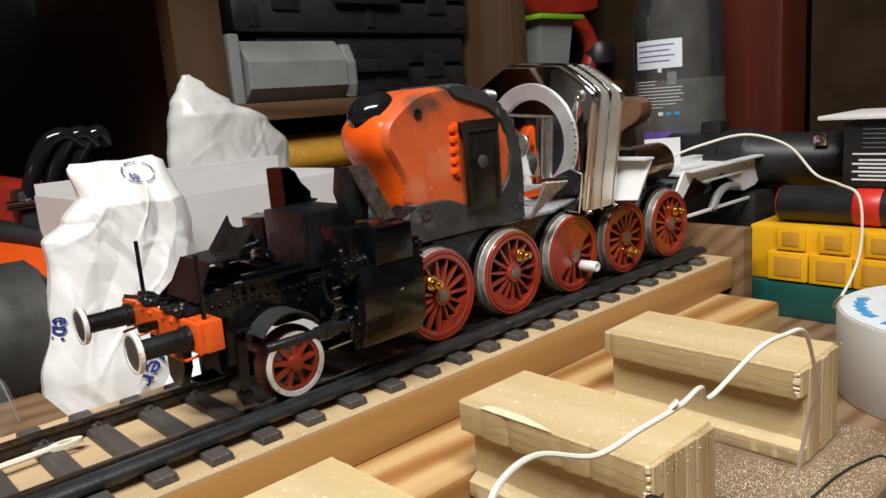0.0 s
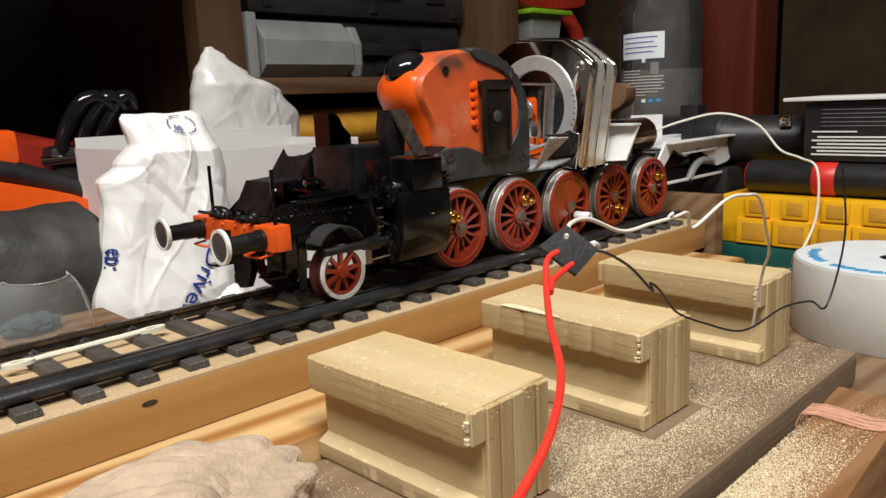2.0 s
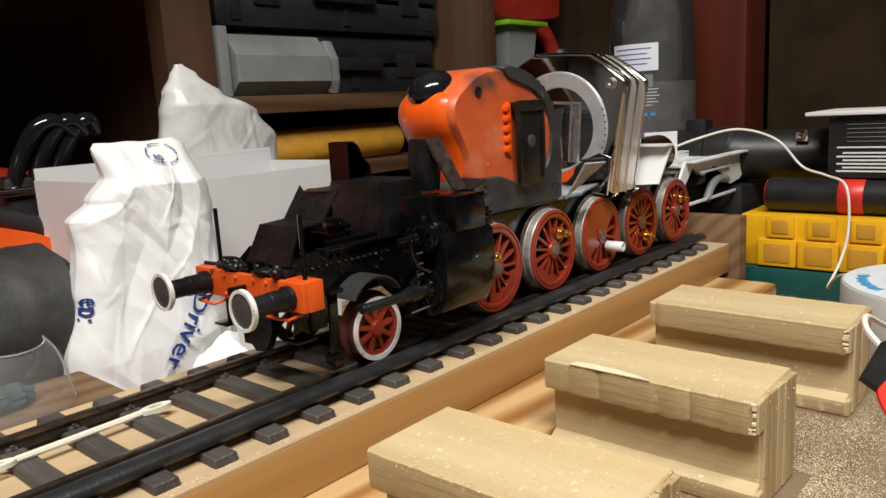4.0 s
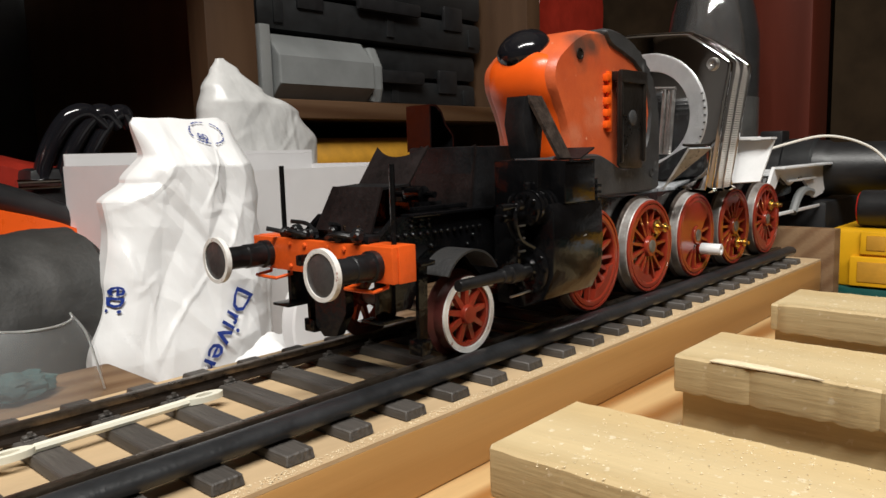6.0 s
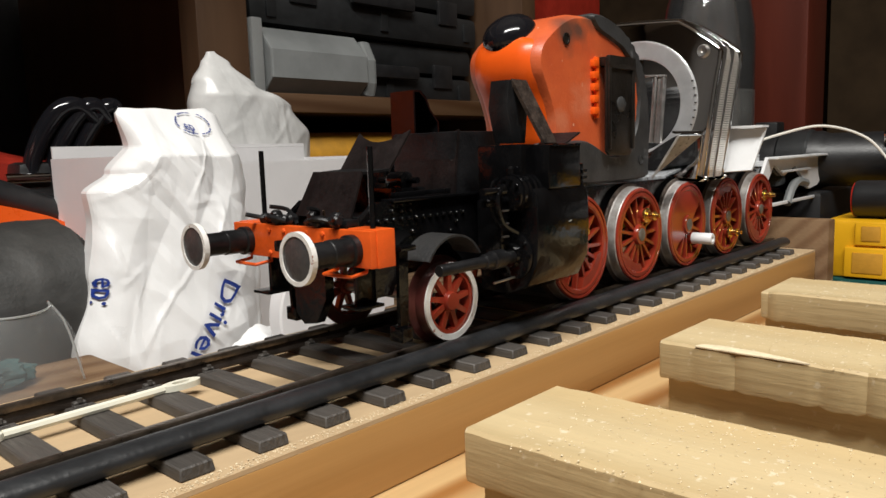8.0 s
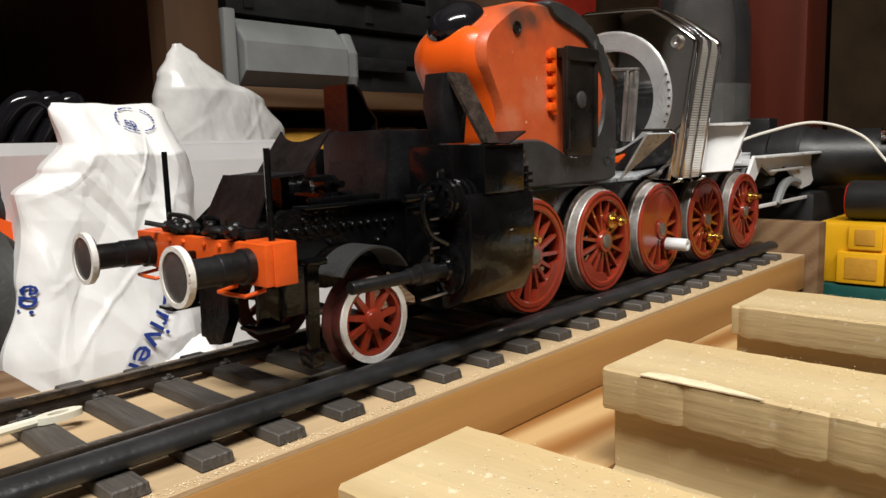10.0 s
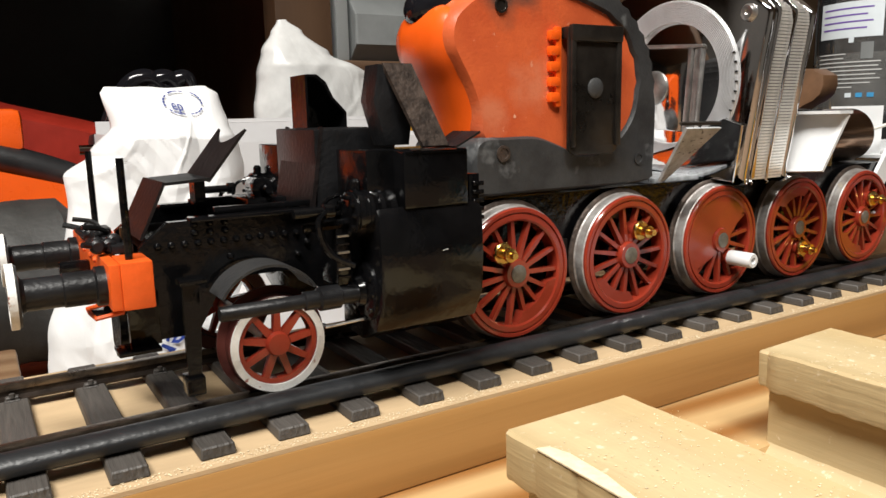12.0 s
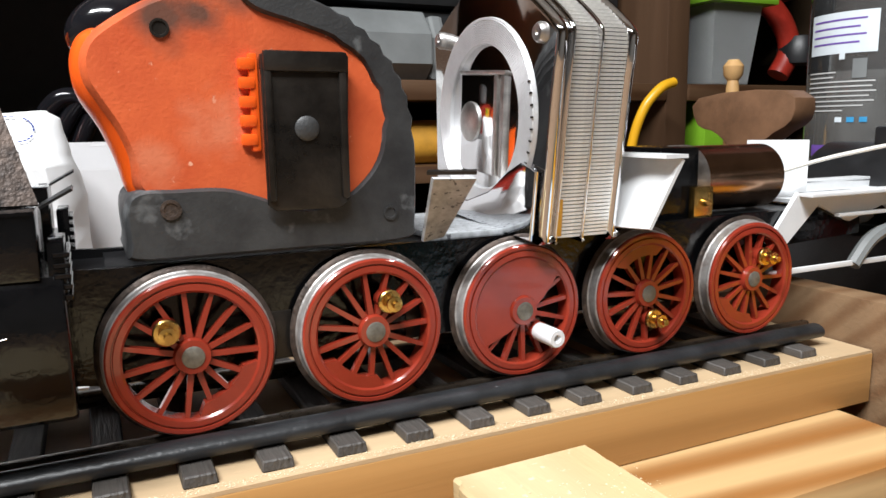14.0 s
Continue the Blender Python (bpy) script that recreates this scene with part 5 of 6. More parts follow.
def sack(rows, depth, yfn, amp, scale, nu=120, nv=150):
    """A soft bag from rows of (z, x left, x right), bulging towards -y and +y."""
    zs = [r[0] for r in rows]
    def span(z):
        for (a, l0, r0), (b, l1, r1) in zip(rows, rows[1:]):
            if (a - z) * (b - z) <= 0:
                t = (z - a) / (b - a)
                t = t * t * (3 - 2 * t)
                return l0 + (l1 - l0) * t, r0 + (r1 - r0) * t
        return rows[-1][1:]
    def front(u, v):
        v = min(1.0, max(0.0, v))
        z = zs[0] + (zs[-1] - zs[0]) * v
        l, r = span(z)
        u = min(0.99, max(0.01, u))
        x = l + (r - l) * u
        edge = max(0.0, 1 - (2 * u - 1) ** 4) ** 0.5 * max(0.02, min(1, (1 - v) * 5 + 0.12))
        p = Vector((x, 0, z))
        return Vector((x + 0.002 * noise.noise(p * 40), yfn(x, z) - depth * edge + amp * crumple(p, scale) * (0.12 + 0.88 * edge), z + 0.0015 * noise.noise(p * 60)))
    bm = bm_new()
    g = [[bm.verts.new(front(0.01 + 0.98 * i / nu, j / nv)) for i in range(nu + 1)] for j in range(nv + 1)]
    for j in range(nv):
        for i in range(nu):
            bm.faces.new((g[j][i], g[j][i + 1], g[j + 1][i + 1], g[j + 1][i]))
    b = []
    for j in range(nv + 1):
        row = []
        for i in range(nu + 1):
            p = g[j][i].co
            if i in (0, nu):
                row.append(g[j][i])
            else:
                z = zs[0] + (zs[-1] - zs[0]) * j / nv
                row.append(bm.verts.new((p.x, max(p.y + 0.0008, yfn(p.x, z) + depth * 0.5 * (1 - (2 * i / nu - 1) ** 4) ** 0.5 * min(1, (1 - j / nv) * 5)), p.z)))
        b.append(row)
    for j in range(nv):
        for i in range(nu):
            vs = (b[j][i + 1], b[j][i], b[j + 1][i], b[j + 1][i + 1])
            if len(set(vs)) == 4:
                try:
                    bm.faces.new(vs)
                except ValueError:
                    pass
    return bm, front


bag = empty("printed_bag", "crumpled white plastic bag with blue print leaning on the carton", "plastic bag")
bag_rows = [(-0.0450, -0.048, 0.050), (-0.019, -0.047, 0.060), (0.017, -0.037, 0.063), (0.045, -0.030, 0.061), (0.061, -0.032, 0.060), (0.071, -0.018, 0.058), (0.084, -0.006, 0.055), (0.1005, -0.009, 0.051), (0.1040, -0.007, 0.044)]
bm, bag_front = sack(bag_rows, 0.022, lambda x, z: 0.188 + 0.10 * z, 0.0040, 19)
part("bag_body", bm, M["bag"], bag, angle=7)


def print_text(text, u0, v0, size, turn, parent, label):
    """Blue lettering that follows the bag's face."""
    cu = bpy.data.curves.new("lettering", "FONT")
    cu.body, cu.size, cu.resolution_u, cu.offset = text, 1.0, 2, 0.008
    ob = bpy.data.objects.new("lettering", cu)
    scene.collection.objects.link(ob)
    dg = bpy.context.evaluated_depsgraph_get()
    me = bpy.data.meshes.new_from_object(ob.evaluated_get(dg))
    bpy.data.objects.remove(ob)
    bm = bm_new()
    bm.from_mesh(me)
    bmesh.ops.triangulate(bm, faces=bm.faces)
    bmesh.ops.subdivide_edges(bm, edges=[e for e in bm.edges if e.calc_length() > 0.15], cuts=2, use_grid_fill=False)
    bmesh.ops.triangulate(bm, faces=bm.faces)
    c, s = math.cos(radians(turn)), math.sin(radians(turn))
    for v in bm.verts:
        a, b = v.co.x * size, v.co.y * size
        q = bag_front(u0 + (a * c - b * s) / 0.10, v0 + (a * s + b * c) / 0.149)
        v.co = q + Vector((-0.0003, -0.0019, 0))
    return part("lettering", bm, M["ink"], parent, label, smooth=False)


print_text("Driver", 0.675, 0.385, 0.0170, -120, bag, "blue printed word")
print_text("ep", 0.52, 0.925, 0.0085, -12, bag, "blue printed logo letters")
print_text("ep:", 0.02, 0.440, 0.0120, -98, bag, "blue printed logo letters")
bm = bm_new()
for k in range(26):
    if k % 5 == 4:
        continue
    a0, a1 = 6.2832 * k / 26, 6.2832 * (k + 0.8) / 26
    q = []
    for a, r in ((a0, 0.0082), (a1, 0.0082), (a1, 0.0090), (a0, 0.0090)):
        p = bag_front(0.62 + r * math.cos(a) / 0.06, 0.945 + 0.75 * r * math.sin(a) / 0.149)
        q.append(bm.verts.new(p + Vector((-0.0003, -0.0019, 0))))
    bm.faces.new(q)
part("logo_ring", bm, M["ink"], bag, "dashed blue ring", smooth=False)
# slack foot of the bag, spread along the track
bm = bm_new()
n, m2 = 60, 26
g = []
for j in range(m2 + 1):
    row = []
    for i in range(n + 1):
        u, v = i / n, j / m2
        p = Vector((0.010 + 0.110 * u, 0.085 + 0.060 * v, 0))
        h = 0.015 * (math.sin(math.pi * min(1, u * 1.15)) ** 0.7) * (0.25 + 0.75 * v) + 0.003 * crumple(p, 45)
        row.append(bm.verts.new((p.x, p.y, -0.040 + max(h, 0.0) + 0.012 * v)))
    g.append(row)
for j in range(m2):
    for i in range(n):
        bm.faces.new((g[j][i], g[j][i + 1], g[j + 1][i + 1], g[j + 1][i]))
r = bmesh.ops.extrude_face_region(bm, geom=list(bm.faces))
for v in r["geom"]:
    if isinstance(v, bmesh.types.BMVert):
        v.co.z -= 0.001
part("bag_foot", bm, M["bag"], bag)

bm, _ = sack([(-0.040, 0.120, 0.250), (0.060, 0.125, 0.252), (0.095, 0.128, 0.252), (0.120, 0.132, 0.232), (0.140, 0.138, 0.195), (0.155, 0.146, 0.172), (0.164, 0.151, 0.158)], 0.018, lambda x, z: 0.375, 0.0040, 13, 130, 150)
thing("folded_bag", bm, M["greybag"], "greyish white plastic bag standing in the carton", "plastic bag")
# white flanged disc behind the front wheel
bm = bm_new()
add_lathe(bm, [(0.002, 0.0), (0.036, 0.0), (0.037, 0.001), (0.037, 0.010), (0.036, 0.011), (0.002, 0.011)], (0.070, 0.120, -0.008), "y", 56)
thing("white_disc", bm, M["paper"], "white plastic disc standing behind the rails", "disc")
# papers lying beside the track
for k in range(4):
    box_thing("paper_sheet", (-0.09 + 0.02 * k, 0.03 + 0.015 * k, 0.064, 0.115, -0.0445 + 0.0020 * k, -0.0430 + 0.0020 * k), M["paper"], "loose white paper sheet beside the track", "paper", m=Matrix.Rotation(radians(6 - 4 * k), 4, "Z"), group="loose papers")

# grey roll of rubberised cloth
bm = bm_new()
prof = [(0.004, -0.150), (0.030, -0.149), (0.042, -0.142), (0.0420, -0.130), (0.043, -0.110), (0.043, -0.040), (0.044, -0.026), (0.038, -0.020), (0.004, -0.019)]
add_lathe(bm, prof, (0, 0, 0), "x", 56)
bmesh.ops.subdivide_edges(bm, edges=[e for e in bm.edges if e.calc_length() > 0.03], cuts=18)
for v in bm.verts:
    v.co += noise.noise_vector(v.co * 35) * 0.0035 + noise.noise_vector(v.co * 110) * 0.0010 + Vector((0, 0, 0.0016)) * abs(noise.noise((v.co.x * 90, v.co.z * 25, v.co.y * 25)))
    v.co += Vector((-0.005, 0.226, 0.0020))
thing("grey_roll", bm, M["drum"], "dark grey rolled rubberised cloth bag", "roll")

# clear curved shield with cloth and card beside it
bm = bm_new()
N = 22
rows = []
for j in range(10):
    h = 0.030 * j / 9
    rr = []
    for i in range(N + 1):
        a = radians(205 + 130 * i / N)
        f = (1 - (h / 0.034) ** 3 * 0.55)
        rr.append(bm.verts.new((-0.103 + 0.027 * math.cos(a) * f, 0.098 + 0.030 * math.sin(a), 0.001 + h)))
    rows.append(rr)
for a, b in zip(rows, rows[1:]):
    for i in range(N):
        bm.faces.new((a[i], a[i + 1], b[i + 1], b[i]))
bmesh.ops.solidify(bm, geom=bm.faces[:], thickness=0.0008)
bmesh.ops.translate(bm, vec=(0, 0, -0.004), verts=bm.verts)
sh = empty("clear_shield", "curved clear plastic shield standing beside the track", "shield")
part("sheet", bm, M["glass"], sh)
arch = [(-0.103 + 0.027 * math.cos(radians(205 + 13 * i)) * 0.62, 0.098 + 0.030 * math.sin(radians(205 + 13 * i)), 0.027) for i in range(11)]
tube_part("rim", [(-0.1275, 0.085, -0.003), (-0.124, 0.085, 0.018)] + arch + [(-0.083, 0.085, 0.018), (-0.0785, 0.085, -0.003)], 0.0004, M["frost"], sh, "bright moulded rim", seg=8)
box_thing("shield_base", (-0.150, -0.060, 0.060, 0.125, -0.045, -0.004), M["oldwood"], "brown cardboard box under the clear shield", "box", bevel=0.002)
bm = bm_new()
bmesh.ops.create_icosphere(bm, subdivisions=4, radius=1)
for v in bm.verts:
    d = v.co.copy()
    v.co = Vector((d.x * 0.013, d.y * 0.008, max(d.z, -0.4) * 0.006)) * (1 + 0.3 * noise.noise(d * 2.2) + 0.1 * noise.noise(d * 7)) + Vector((-0.104, 0.099, 0.0005))
thing("teal_rag", bm, M["teal_cloth"], "crumpled teal rag behind the clear shield", "rag")
tube = empty("clear_hose", "coiled clear plastic hose beside the track", "hose")
tube_part("hose", [(-0.30, 0.075, -0.040), (-0.22, 0.090, 0.004), (-0.17, 0.085, 0.012), (-0.13, 0.075, -0.002), (-0.118, 0.068, -0.038)], 0.0035, M["frost"], tube, seg=10)
tube_part("hose", [(-0.29, 0.070, -0.040), (-0.23, 0.080, -0.010), (-0.18, 0.078, 0.002), (-0.145, 0.070, -0.012), (-0.135, 0.066, -0.040)], 0.0035, M["frost"], tube, seg=10)

# ---- orange power saw ----
saw = empty("power_saw", "orange and black hand-held power saw on the bench", "saw")
body = [(-0.265, -0.045), (-0.135, -0.045), (-0.120, -0.010), (-0.112, 0.030), (-0.116, 0.070), (-0.135, 0.105), (-0.170, 0.135), (-0.215, 0.158), (-0.260, 0.165), (-0.300, 0.150), (-0.305, 0.000)]
bm = bm_new()
pillow_prism(bm, rounded(body, 4), 0.270, 0.380, 0.010, 0.022)
part("housing", bm, M["orangeclean"], saw, "bright orange plastic housing")
bm = bm_new()
loop_o = rounded([(-0.150, 0.085), (-0.060, 0.060), (0.005, 0.038), (0.018, 0.012), (0.012, -0.025), (-0.030, -0.042), (-0.100, -0.045), (-0.150, -0.040)], 4)
loop_i = rounded([(-0.128, 0.045), (-0.060, 0.032), (-0.016, 0.018), (-0.008, 0.004), (-0.014, -0.012), (-0.045, -0.022), (-0.100, -0.024), (-0.128, -0.018)], 4)
n = len(loop_o)
rings = [[bm.verts.new((a, y, b)) for a, b in lp] for lp, y in ((loop_o, 0.308), (loop_o, 0.342), (loop_i, 0.342), (loop_i, 0.308))]
for q in range(4):
    a, b = rings[q], rings[(q + 1) % 4]
    for i in range(n):
        bm.faces.new((a[i], a[(i + 1) % n], b[(i + 1) % n], b[i]))
part("rear_handle", bm, M["orangeclean"], saw, "orange loop handle")
tube_part("grip_strip", [(-0.150, 0.325, 0.090), (-0.100, 0.322, 0.080), (-0.040, 0.322, 0.062), (0.004, 0.325, 0.044)], 0.0095, M["blackplastic"], saw, "black rubber grip strip", seg=12)
bm = bm_new()
add_box(bm, -0.092, -0.038, 0.316, 0.330, 0.070, 0.096, bevel=0.005)
part("throttle_lock", bm, M["orangeclean"], saw, "orange lever tab")
box_part("brake_slot", (-0.178, -0.152, 0.266, 0.285, 0.020, 0.112), M["blackplastic"], saw, bevel=0.003, label="black recessed lever")
lathe_part("knob", [(0.004, 0), (0.014, -0.002), (0.016, -0.010), (0.010, -0.018), (0.003, -0.020)], (-0.160, 0.272, 0.056), "y", M["blackplastic"], saw, "black knob")
for k in range(9):
    box_part("vent_slot", (-0.2480, -0.1900, 0.2665, 0.2740, 0.066 - 0.0125 * k, 0.0715 - 0.0125 * k), M["blackplastic"], saw, bevel=0.001, label="dark cooling slot", m=Matrix.Translation((-0.22, 0, 0.02)) @ Matrix.Rotation(radians(-24), 4, "Y") @ Matrix.Translation((0.22, 0, -0.02)))
lathe_part("housing_screw", [(0.005, 0), (0.005, -0.003), (0.002, -0.003)], (-0.150, 0.2685, 0.004), "y", M["steel"], saw, seg=16)
lathe_part("housing_hole", [(0.004, 0), (0.004, -0.001), (0.001, -0.001)], (-0.210, 0.2690, 0.094), "y", M["blackplastic"], saw, seg=16)
box_part("guide_bar", (0.018, 0.055, 0.322, 0.327, -0.030, 0.020), M["blackplastic"], saw, bevel=0.002)

# dark spring clamp in front of the recess
cl = empty("spring_clamp", "glossy black spring clamp with chrome screw", "clamp")
for k in range(3):
    bm = bm_new()
    add_tube(bm, [(0.020 + 0.014 * k, 0.418, 0.040), (0.024 + 0.016 * k, 0.414, 0.080), (0.040 + 0.016 * k, 0.408, 0.112), (0.056 + 0.014 * k, 0.405, 0.120), (0.070 + 0.010 * k, 0.406, 0.108)], lambda u: 0.0045 + 0.0030 * math.sin(3.0 * u), 12)
    part("jaw", bm, M["nub"], cl)
box_part("clamp_body", (0.012, 0.070, 0.410, 0.440, -0.045, 0.078), M["blackplastic"], cl, bevel=0.006)
lathe_part("clamp_screw", [(0.004, 0), (0.004, 0.030)], (0.002, 0.408, 0.066), "x", M["chrome"], cl, "chrome screw end", seg=16)

# ---- shelving ----
box_thing("shelf_post", (0.160, 0.211, 0.400, 0.430, -0.045, 0.60), M["cabinet"], "brown wooden front post of the shelving", "post", bevel=0.002, kind="structure")
box_thing("shelf_side", (0.192, 0.211, 0.430, 0.940, -0.045, 0.60), M["cabinet"], "brown wooden side panel of the shelving", "panel", kind="structure")
box_thing("shelf_post", (0.630, 0.660, 0.400, 0.940, -0.045, 0.60), M["cabinet"], "brown wooden upright of the shelving", "post", bevel=0.002, kind="structure")
box_thing("shelf_board", (0.2115, 0.6295, 0.398, 0.938, 0.118, 0.1360), M["shelfwood"], "brown wooden shelf board", "shelf", bevel=0.0015, kind="structure")
box_thing("shelf_board", (0.6605, 0.895, 0.398, 0.938, 0.118, 0.1360), M["shelfwood"], "brown wooden shelf board", "shelf", bevel=0.0015, kind="structure")
box_thing("shelf_board", (0.2115, 0.6295, 0.398, 0.938, 0.042, 0.0580), M["shelfwood"], "brown wooden lower shelf board", "shelf", bevel=0.0015, kind="structure")
box_thing("shelf_board", (0.2115, 0.895, 0.398, 0.938, 0.60, 0.62), M["shelfwood"], "brown wooden top shelf board", "shelf", bevel=0.0015, kind="structure")
# unseen roof, added only to keep lamp light out of the recess
box_thing("recess_roof", (-0.90, 0.1595, 0.30, 0.94, 0.34, 0.36), M["cabinet"], "unseen wooden roof added to shade the recess", "shelf", kind="structure")
# the recess's deep shade is put into this panel's charcoal colour
box_thing("recess_back", (-0.90, 0.1915, 0.900, 0.94, -0.045, 0.339), M["darkcase"], "back of the recess, coloured near black for its shade", "panel", kind="structure")

# grey angular box on the shelf
gb = empty("grey_box", "light grey angular plastic box on the shelf", "plastic box")
bm = bm_new()
add_prism(bm, [(0.412, 0.136), (0.396, 0.150), (0.396, 0.176), (0.416, 0.198), (0.470, 0.198), (0.478, 0.180), (0.478, 0.136)], 0.232, 0.352, "yz", bevel=0.002)
part("box_body", bm, M["greyplastic"], gb, smooth=False)
bm = bm_new()
add_prism(bm, [(0.404, 0.137), (0.400, 0.150), (0.400, 0.174), (0.410, 0.194), (0.470, 0.194), (0.470, 0.137)], 0.353, 0.368, "yz", bevel=0.004)
part("box_end", bm, M["greyplastic"], gb, smooth=False)
box_part("clear_end", (0.216, 0.228, 0.402, 0.460, 0.136, 0.204), M["frost"], gb, bevel=0.002, label="clear plastic end piece")


def tool_case(x0, x1, z0, z1, y0, name_label):
    c = empty("tool_case", name_label, "tool case", group="tool cases on the shelf")
    mid = (z0 + z1) / 2
    box_part("lower_shell", (x0, x1, y0, y0 + 0.2, z0, mid - 0.001), M["darkcase"], c, bevel=0.010)
    box_part("upper_shell", (x0, x1, y0, y0 + 0.2, mid + 0.001, z1), M["darkcase"], c, bevel=0.010)
    for x in (x0 + 0.05, x1 - 0.08):
        box_part("latch", (x, x + 0.035, y0 - 0.004, y0 + 0.002, mid - 0.016, mid + 0.014), M["blackplastic"], c, bevel=0.002)
    for x in (x0 + 0.02, (x0 + x1) / 2, x1 - 0.03):
        box_part("rib", (x, x + 0.012, y0 - 0.002, y0 + 0.004, z0 + 0.008, mid - 0.010), M["darkcase"], c, bevel=0.001)
    box_part("handle", ((x0 + x1) / 2 - 0.05, (x0 + x1) / 2 + 0.05, y0 - 0.012, y0 - 0.003, mid - 0.008, mid + 0.008), M["blackplastic"], c, bevel=0.004)


tool_case(0.290, 0.620, 0.1362, 0.2120, 0.480, "charcoal plastic tool case lying on the shelf")
tool_case(0.260, 0.622, 0.2124, 0.2950, 0.470, "charcoal plastic tool case stacked on another")
bm = bm_new()
add_lathe(bm, [(0.004, 0.272), (0.018, 0.273), (0.021, 0.278), (0.021, 0.480), (0.018, 0.486), (0.004, 0.487)], (0, 0.440, 0.0795), "x", 36)
for v in bm.verts:
    v.co += noise.noise_vector(v.co * 40) * 0.002
thing("mustard_roll", bm, M["mustard"], "mustard yellow foam roll on the lower shelf", "roll")

# right-hand compartment: container with green lid, red tool above
fc = empty("food_container", "cloudy plastic container with a lime green lid", "container")
bm = bm_new()
add_lathe(bm, [(0.034, 0.0), (0.040, 0.002), (0.052, 0.088), (0.053, 0.090), (0.051, 0.090), (0.039, 0.004), (0.002, 0.004)], (0.745, 0.450, 0.1362), "z", 4)
for v in bm.verts:
    v.co = Matrix.Translation((0.745, 0.45, 0)) @ Matrix.Rotation(radians(45), 4, "Z") @ Matrix.Translation((-0.745, -0.45, 0)) @ v.co
part("tub", bm, M["frost"], fc)
box_part("lid", (0.695, 0.797, 0.402, 0.498, 0.2264, 0.2340), M["green"], fc, bevel=0.003, label="lime green lid")
rt = empty("red_power_tool", "red and black power tool on the shelf stack", "power tool")
bm = bm_new()
pillow_prism(bm, rounded([(0.690, 0.236), (0.840, 0.236), (0.865, 0.265), (0.850, 0.330), (0.720, 0.335), (0.685, 0.300)], 4), 0.420, 0.500, 0.008, 0.018)
part("tool_body", bm, M["darkred"], rt)
tube_part("tool_handle", [(0.800, 0.440, 0.250), (0.835, 0.432, 0.215), (0.850, 0.430, 0.180), (0.835, 0.432, 0.150)], 0.013, M["darkred"], rt, seg=14)
lathe_part("tool_motor", [(0.010, 0), (0.024, 0.002), (0.026, 0.020), (0.020, 0.034), (0.006, 0.036)], (0.862, 0.425, 0.162), "z", M["blackplastic"], rt)
bm = bm_new()
add_box(bm, 0.690, 0.790, 0.402, 0.440, 0.0580, 0.1170, bevel=0.002)
thing("green_carton", bm, M["green"], "small green carton on the lower shelf", "carton")
box_thing("shelf_board", (0.6605, 0.895, 0.398, 0.938, 0.042, 0.0578), M["shelfwood"], "brown wooden lower shelf board", "shelf", bevel=0.0015, kind="structure")

# ---- far end of the bench ----
def bottle():
    b = empty("plastic_bottle", "clear plastic drink bottle with a printed sleeve", "bottle")
    c = (0.585, 0.132, -0.045)
    bm = bm_new()
    add_lathe(bm, [(0.004, 0.004), (0.040, 0.0), (0.046, 0.006), (0.046, 0.215), (0.0455, 0.235), (0.041, 0.262), (0.031, 0.295), (0.021, 0.322), (0.016, 0.338), (0.015, 0.352), (0.013, 0.352), (0.014, 0.336), (0.019, 0.320), (0.029, 0.294), (0.039, 0.260), (0.0437, 0.234), (0.0442, 0.214), (0.0442, 0.008), (0.004, 0.006)], c, "z", 56)
    part("bottle_body", bm, M["pet"], b)
    lathe_part("cap", [(0.004, 0.353), (0.017, 0.353), (0.017, 0.370), (0.004, 0.372)], c, "z", M["redplastic"], b)
    def patch(name, a0, a1, z0, z1, m, label="", r=0.0464):
        bm = bm_new()
        n = 14
        lo = [bm.verts.new((c[0] + r * math.cos(radians(a0 + (a1 - a0) * i / n)), c[1] + r * math.sin(radians(a0 + (a1 - a0) * i / n)), z0)) for i in range(n + 1)]
        hi = [bm.verts.new((v.co.x, v.co.y, z1)) for v in lo]
        for i in range(n):
            bm.faces.new((lo[i], lo[i + 1], hi[i + 1], hi[i]))
        part(name, bm, m, b, label)
    patch("sleeve", 138, 292, 0.045, 0.128, M["film"], "hazy printed sleeve", 0.0462)
    patch("speech_label", 149, 214, 0.140, 0.168, M["label"], "pale speech-bubble label")
    patch("label_tail", 184, 189, 0.136, 0.140, M["label"])
    for k in range(4):
        patch("text_bar", 154, 205 - 5 * (k % 2), 0.1622 - 0.0052 * k, 0.1634 - 0.0052 * k, M["purple"], "small bar of print", 0.0466)
    patch("glass_mark", 196, 207, 0.123, 0.136, M["greyplastic"], "small printed beaker mark", 0.0466)
    for k in range(9):
        patch("text_bar", 150, (182, 180, 214, 212, 215, 210, 214, 206, 190)[k], 0.1270 - 0.0033 * k, 0.1279 - 0.0033 * k, M["greybag"], "small bar of print", 0.0466)
    for k in range(3):
        patch("colour_dot", 184 + 10 * k, 190 + 10 * k, 0.0930, 0.0965, M["sky_ink"] if k else M["label"], "small coloured print mark", 0.0466)
    patch("purple_band", 160, 216, 0.0690, 0.0770, M["purple"], "purple printed band", 0.0466)
    patch("purple_band", 236, 268, 0.0690, 0.0770, M["purple"], "purple printed band", 0.0466)


bottle()
box_thing("red_post", (0.670, 0.735, 0.060, 0.130, -0.045, 1.44), M["redpost"], "red-brown varnished wooden post", "post", bevel=0.003, kind="structure")
box_thing("bench_side_panel", (0.745, 0.765, -1.2, 0.059, -0.045, 1.44), M["wall"], "brown painted side panel beyond the bench", "panel", kind="structure")

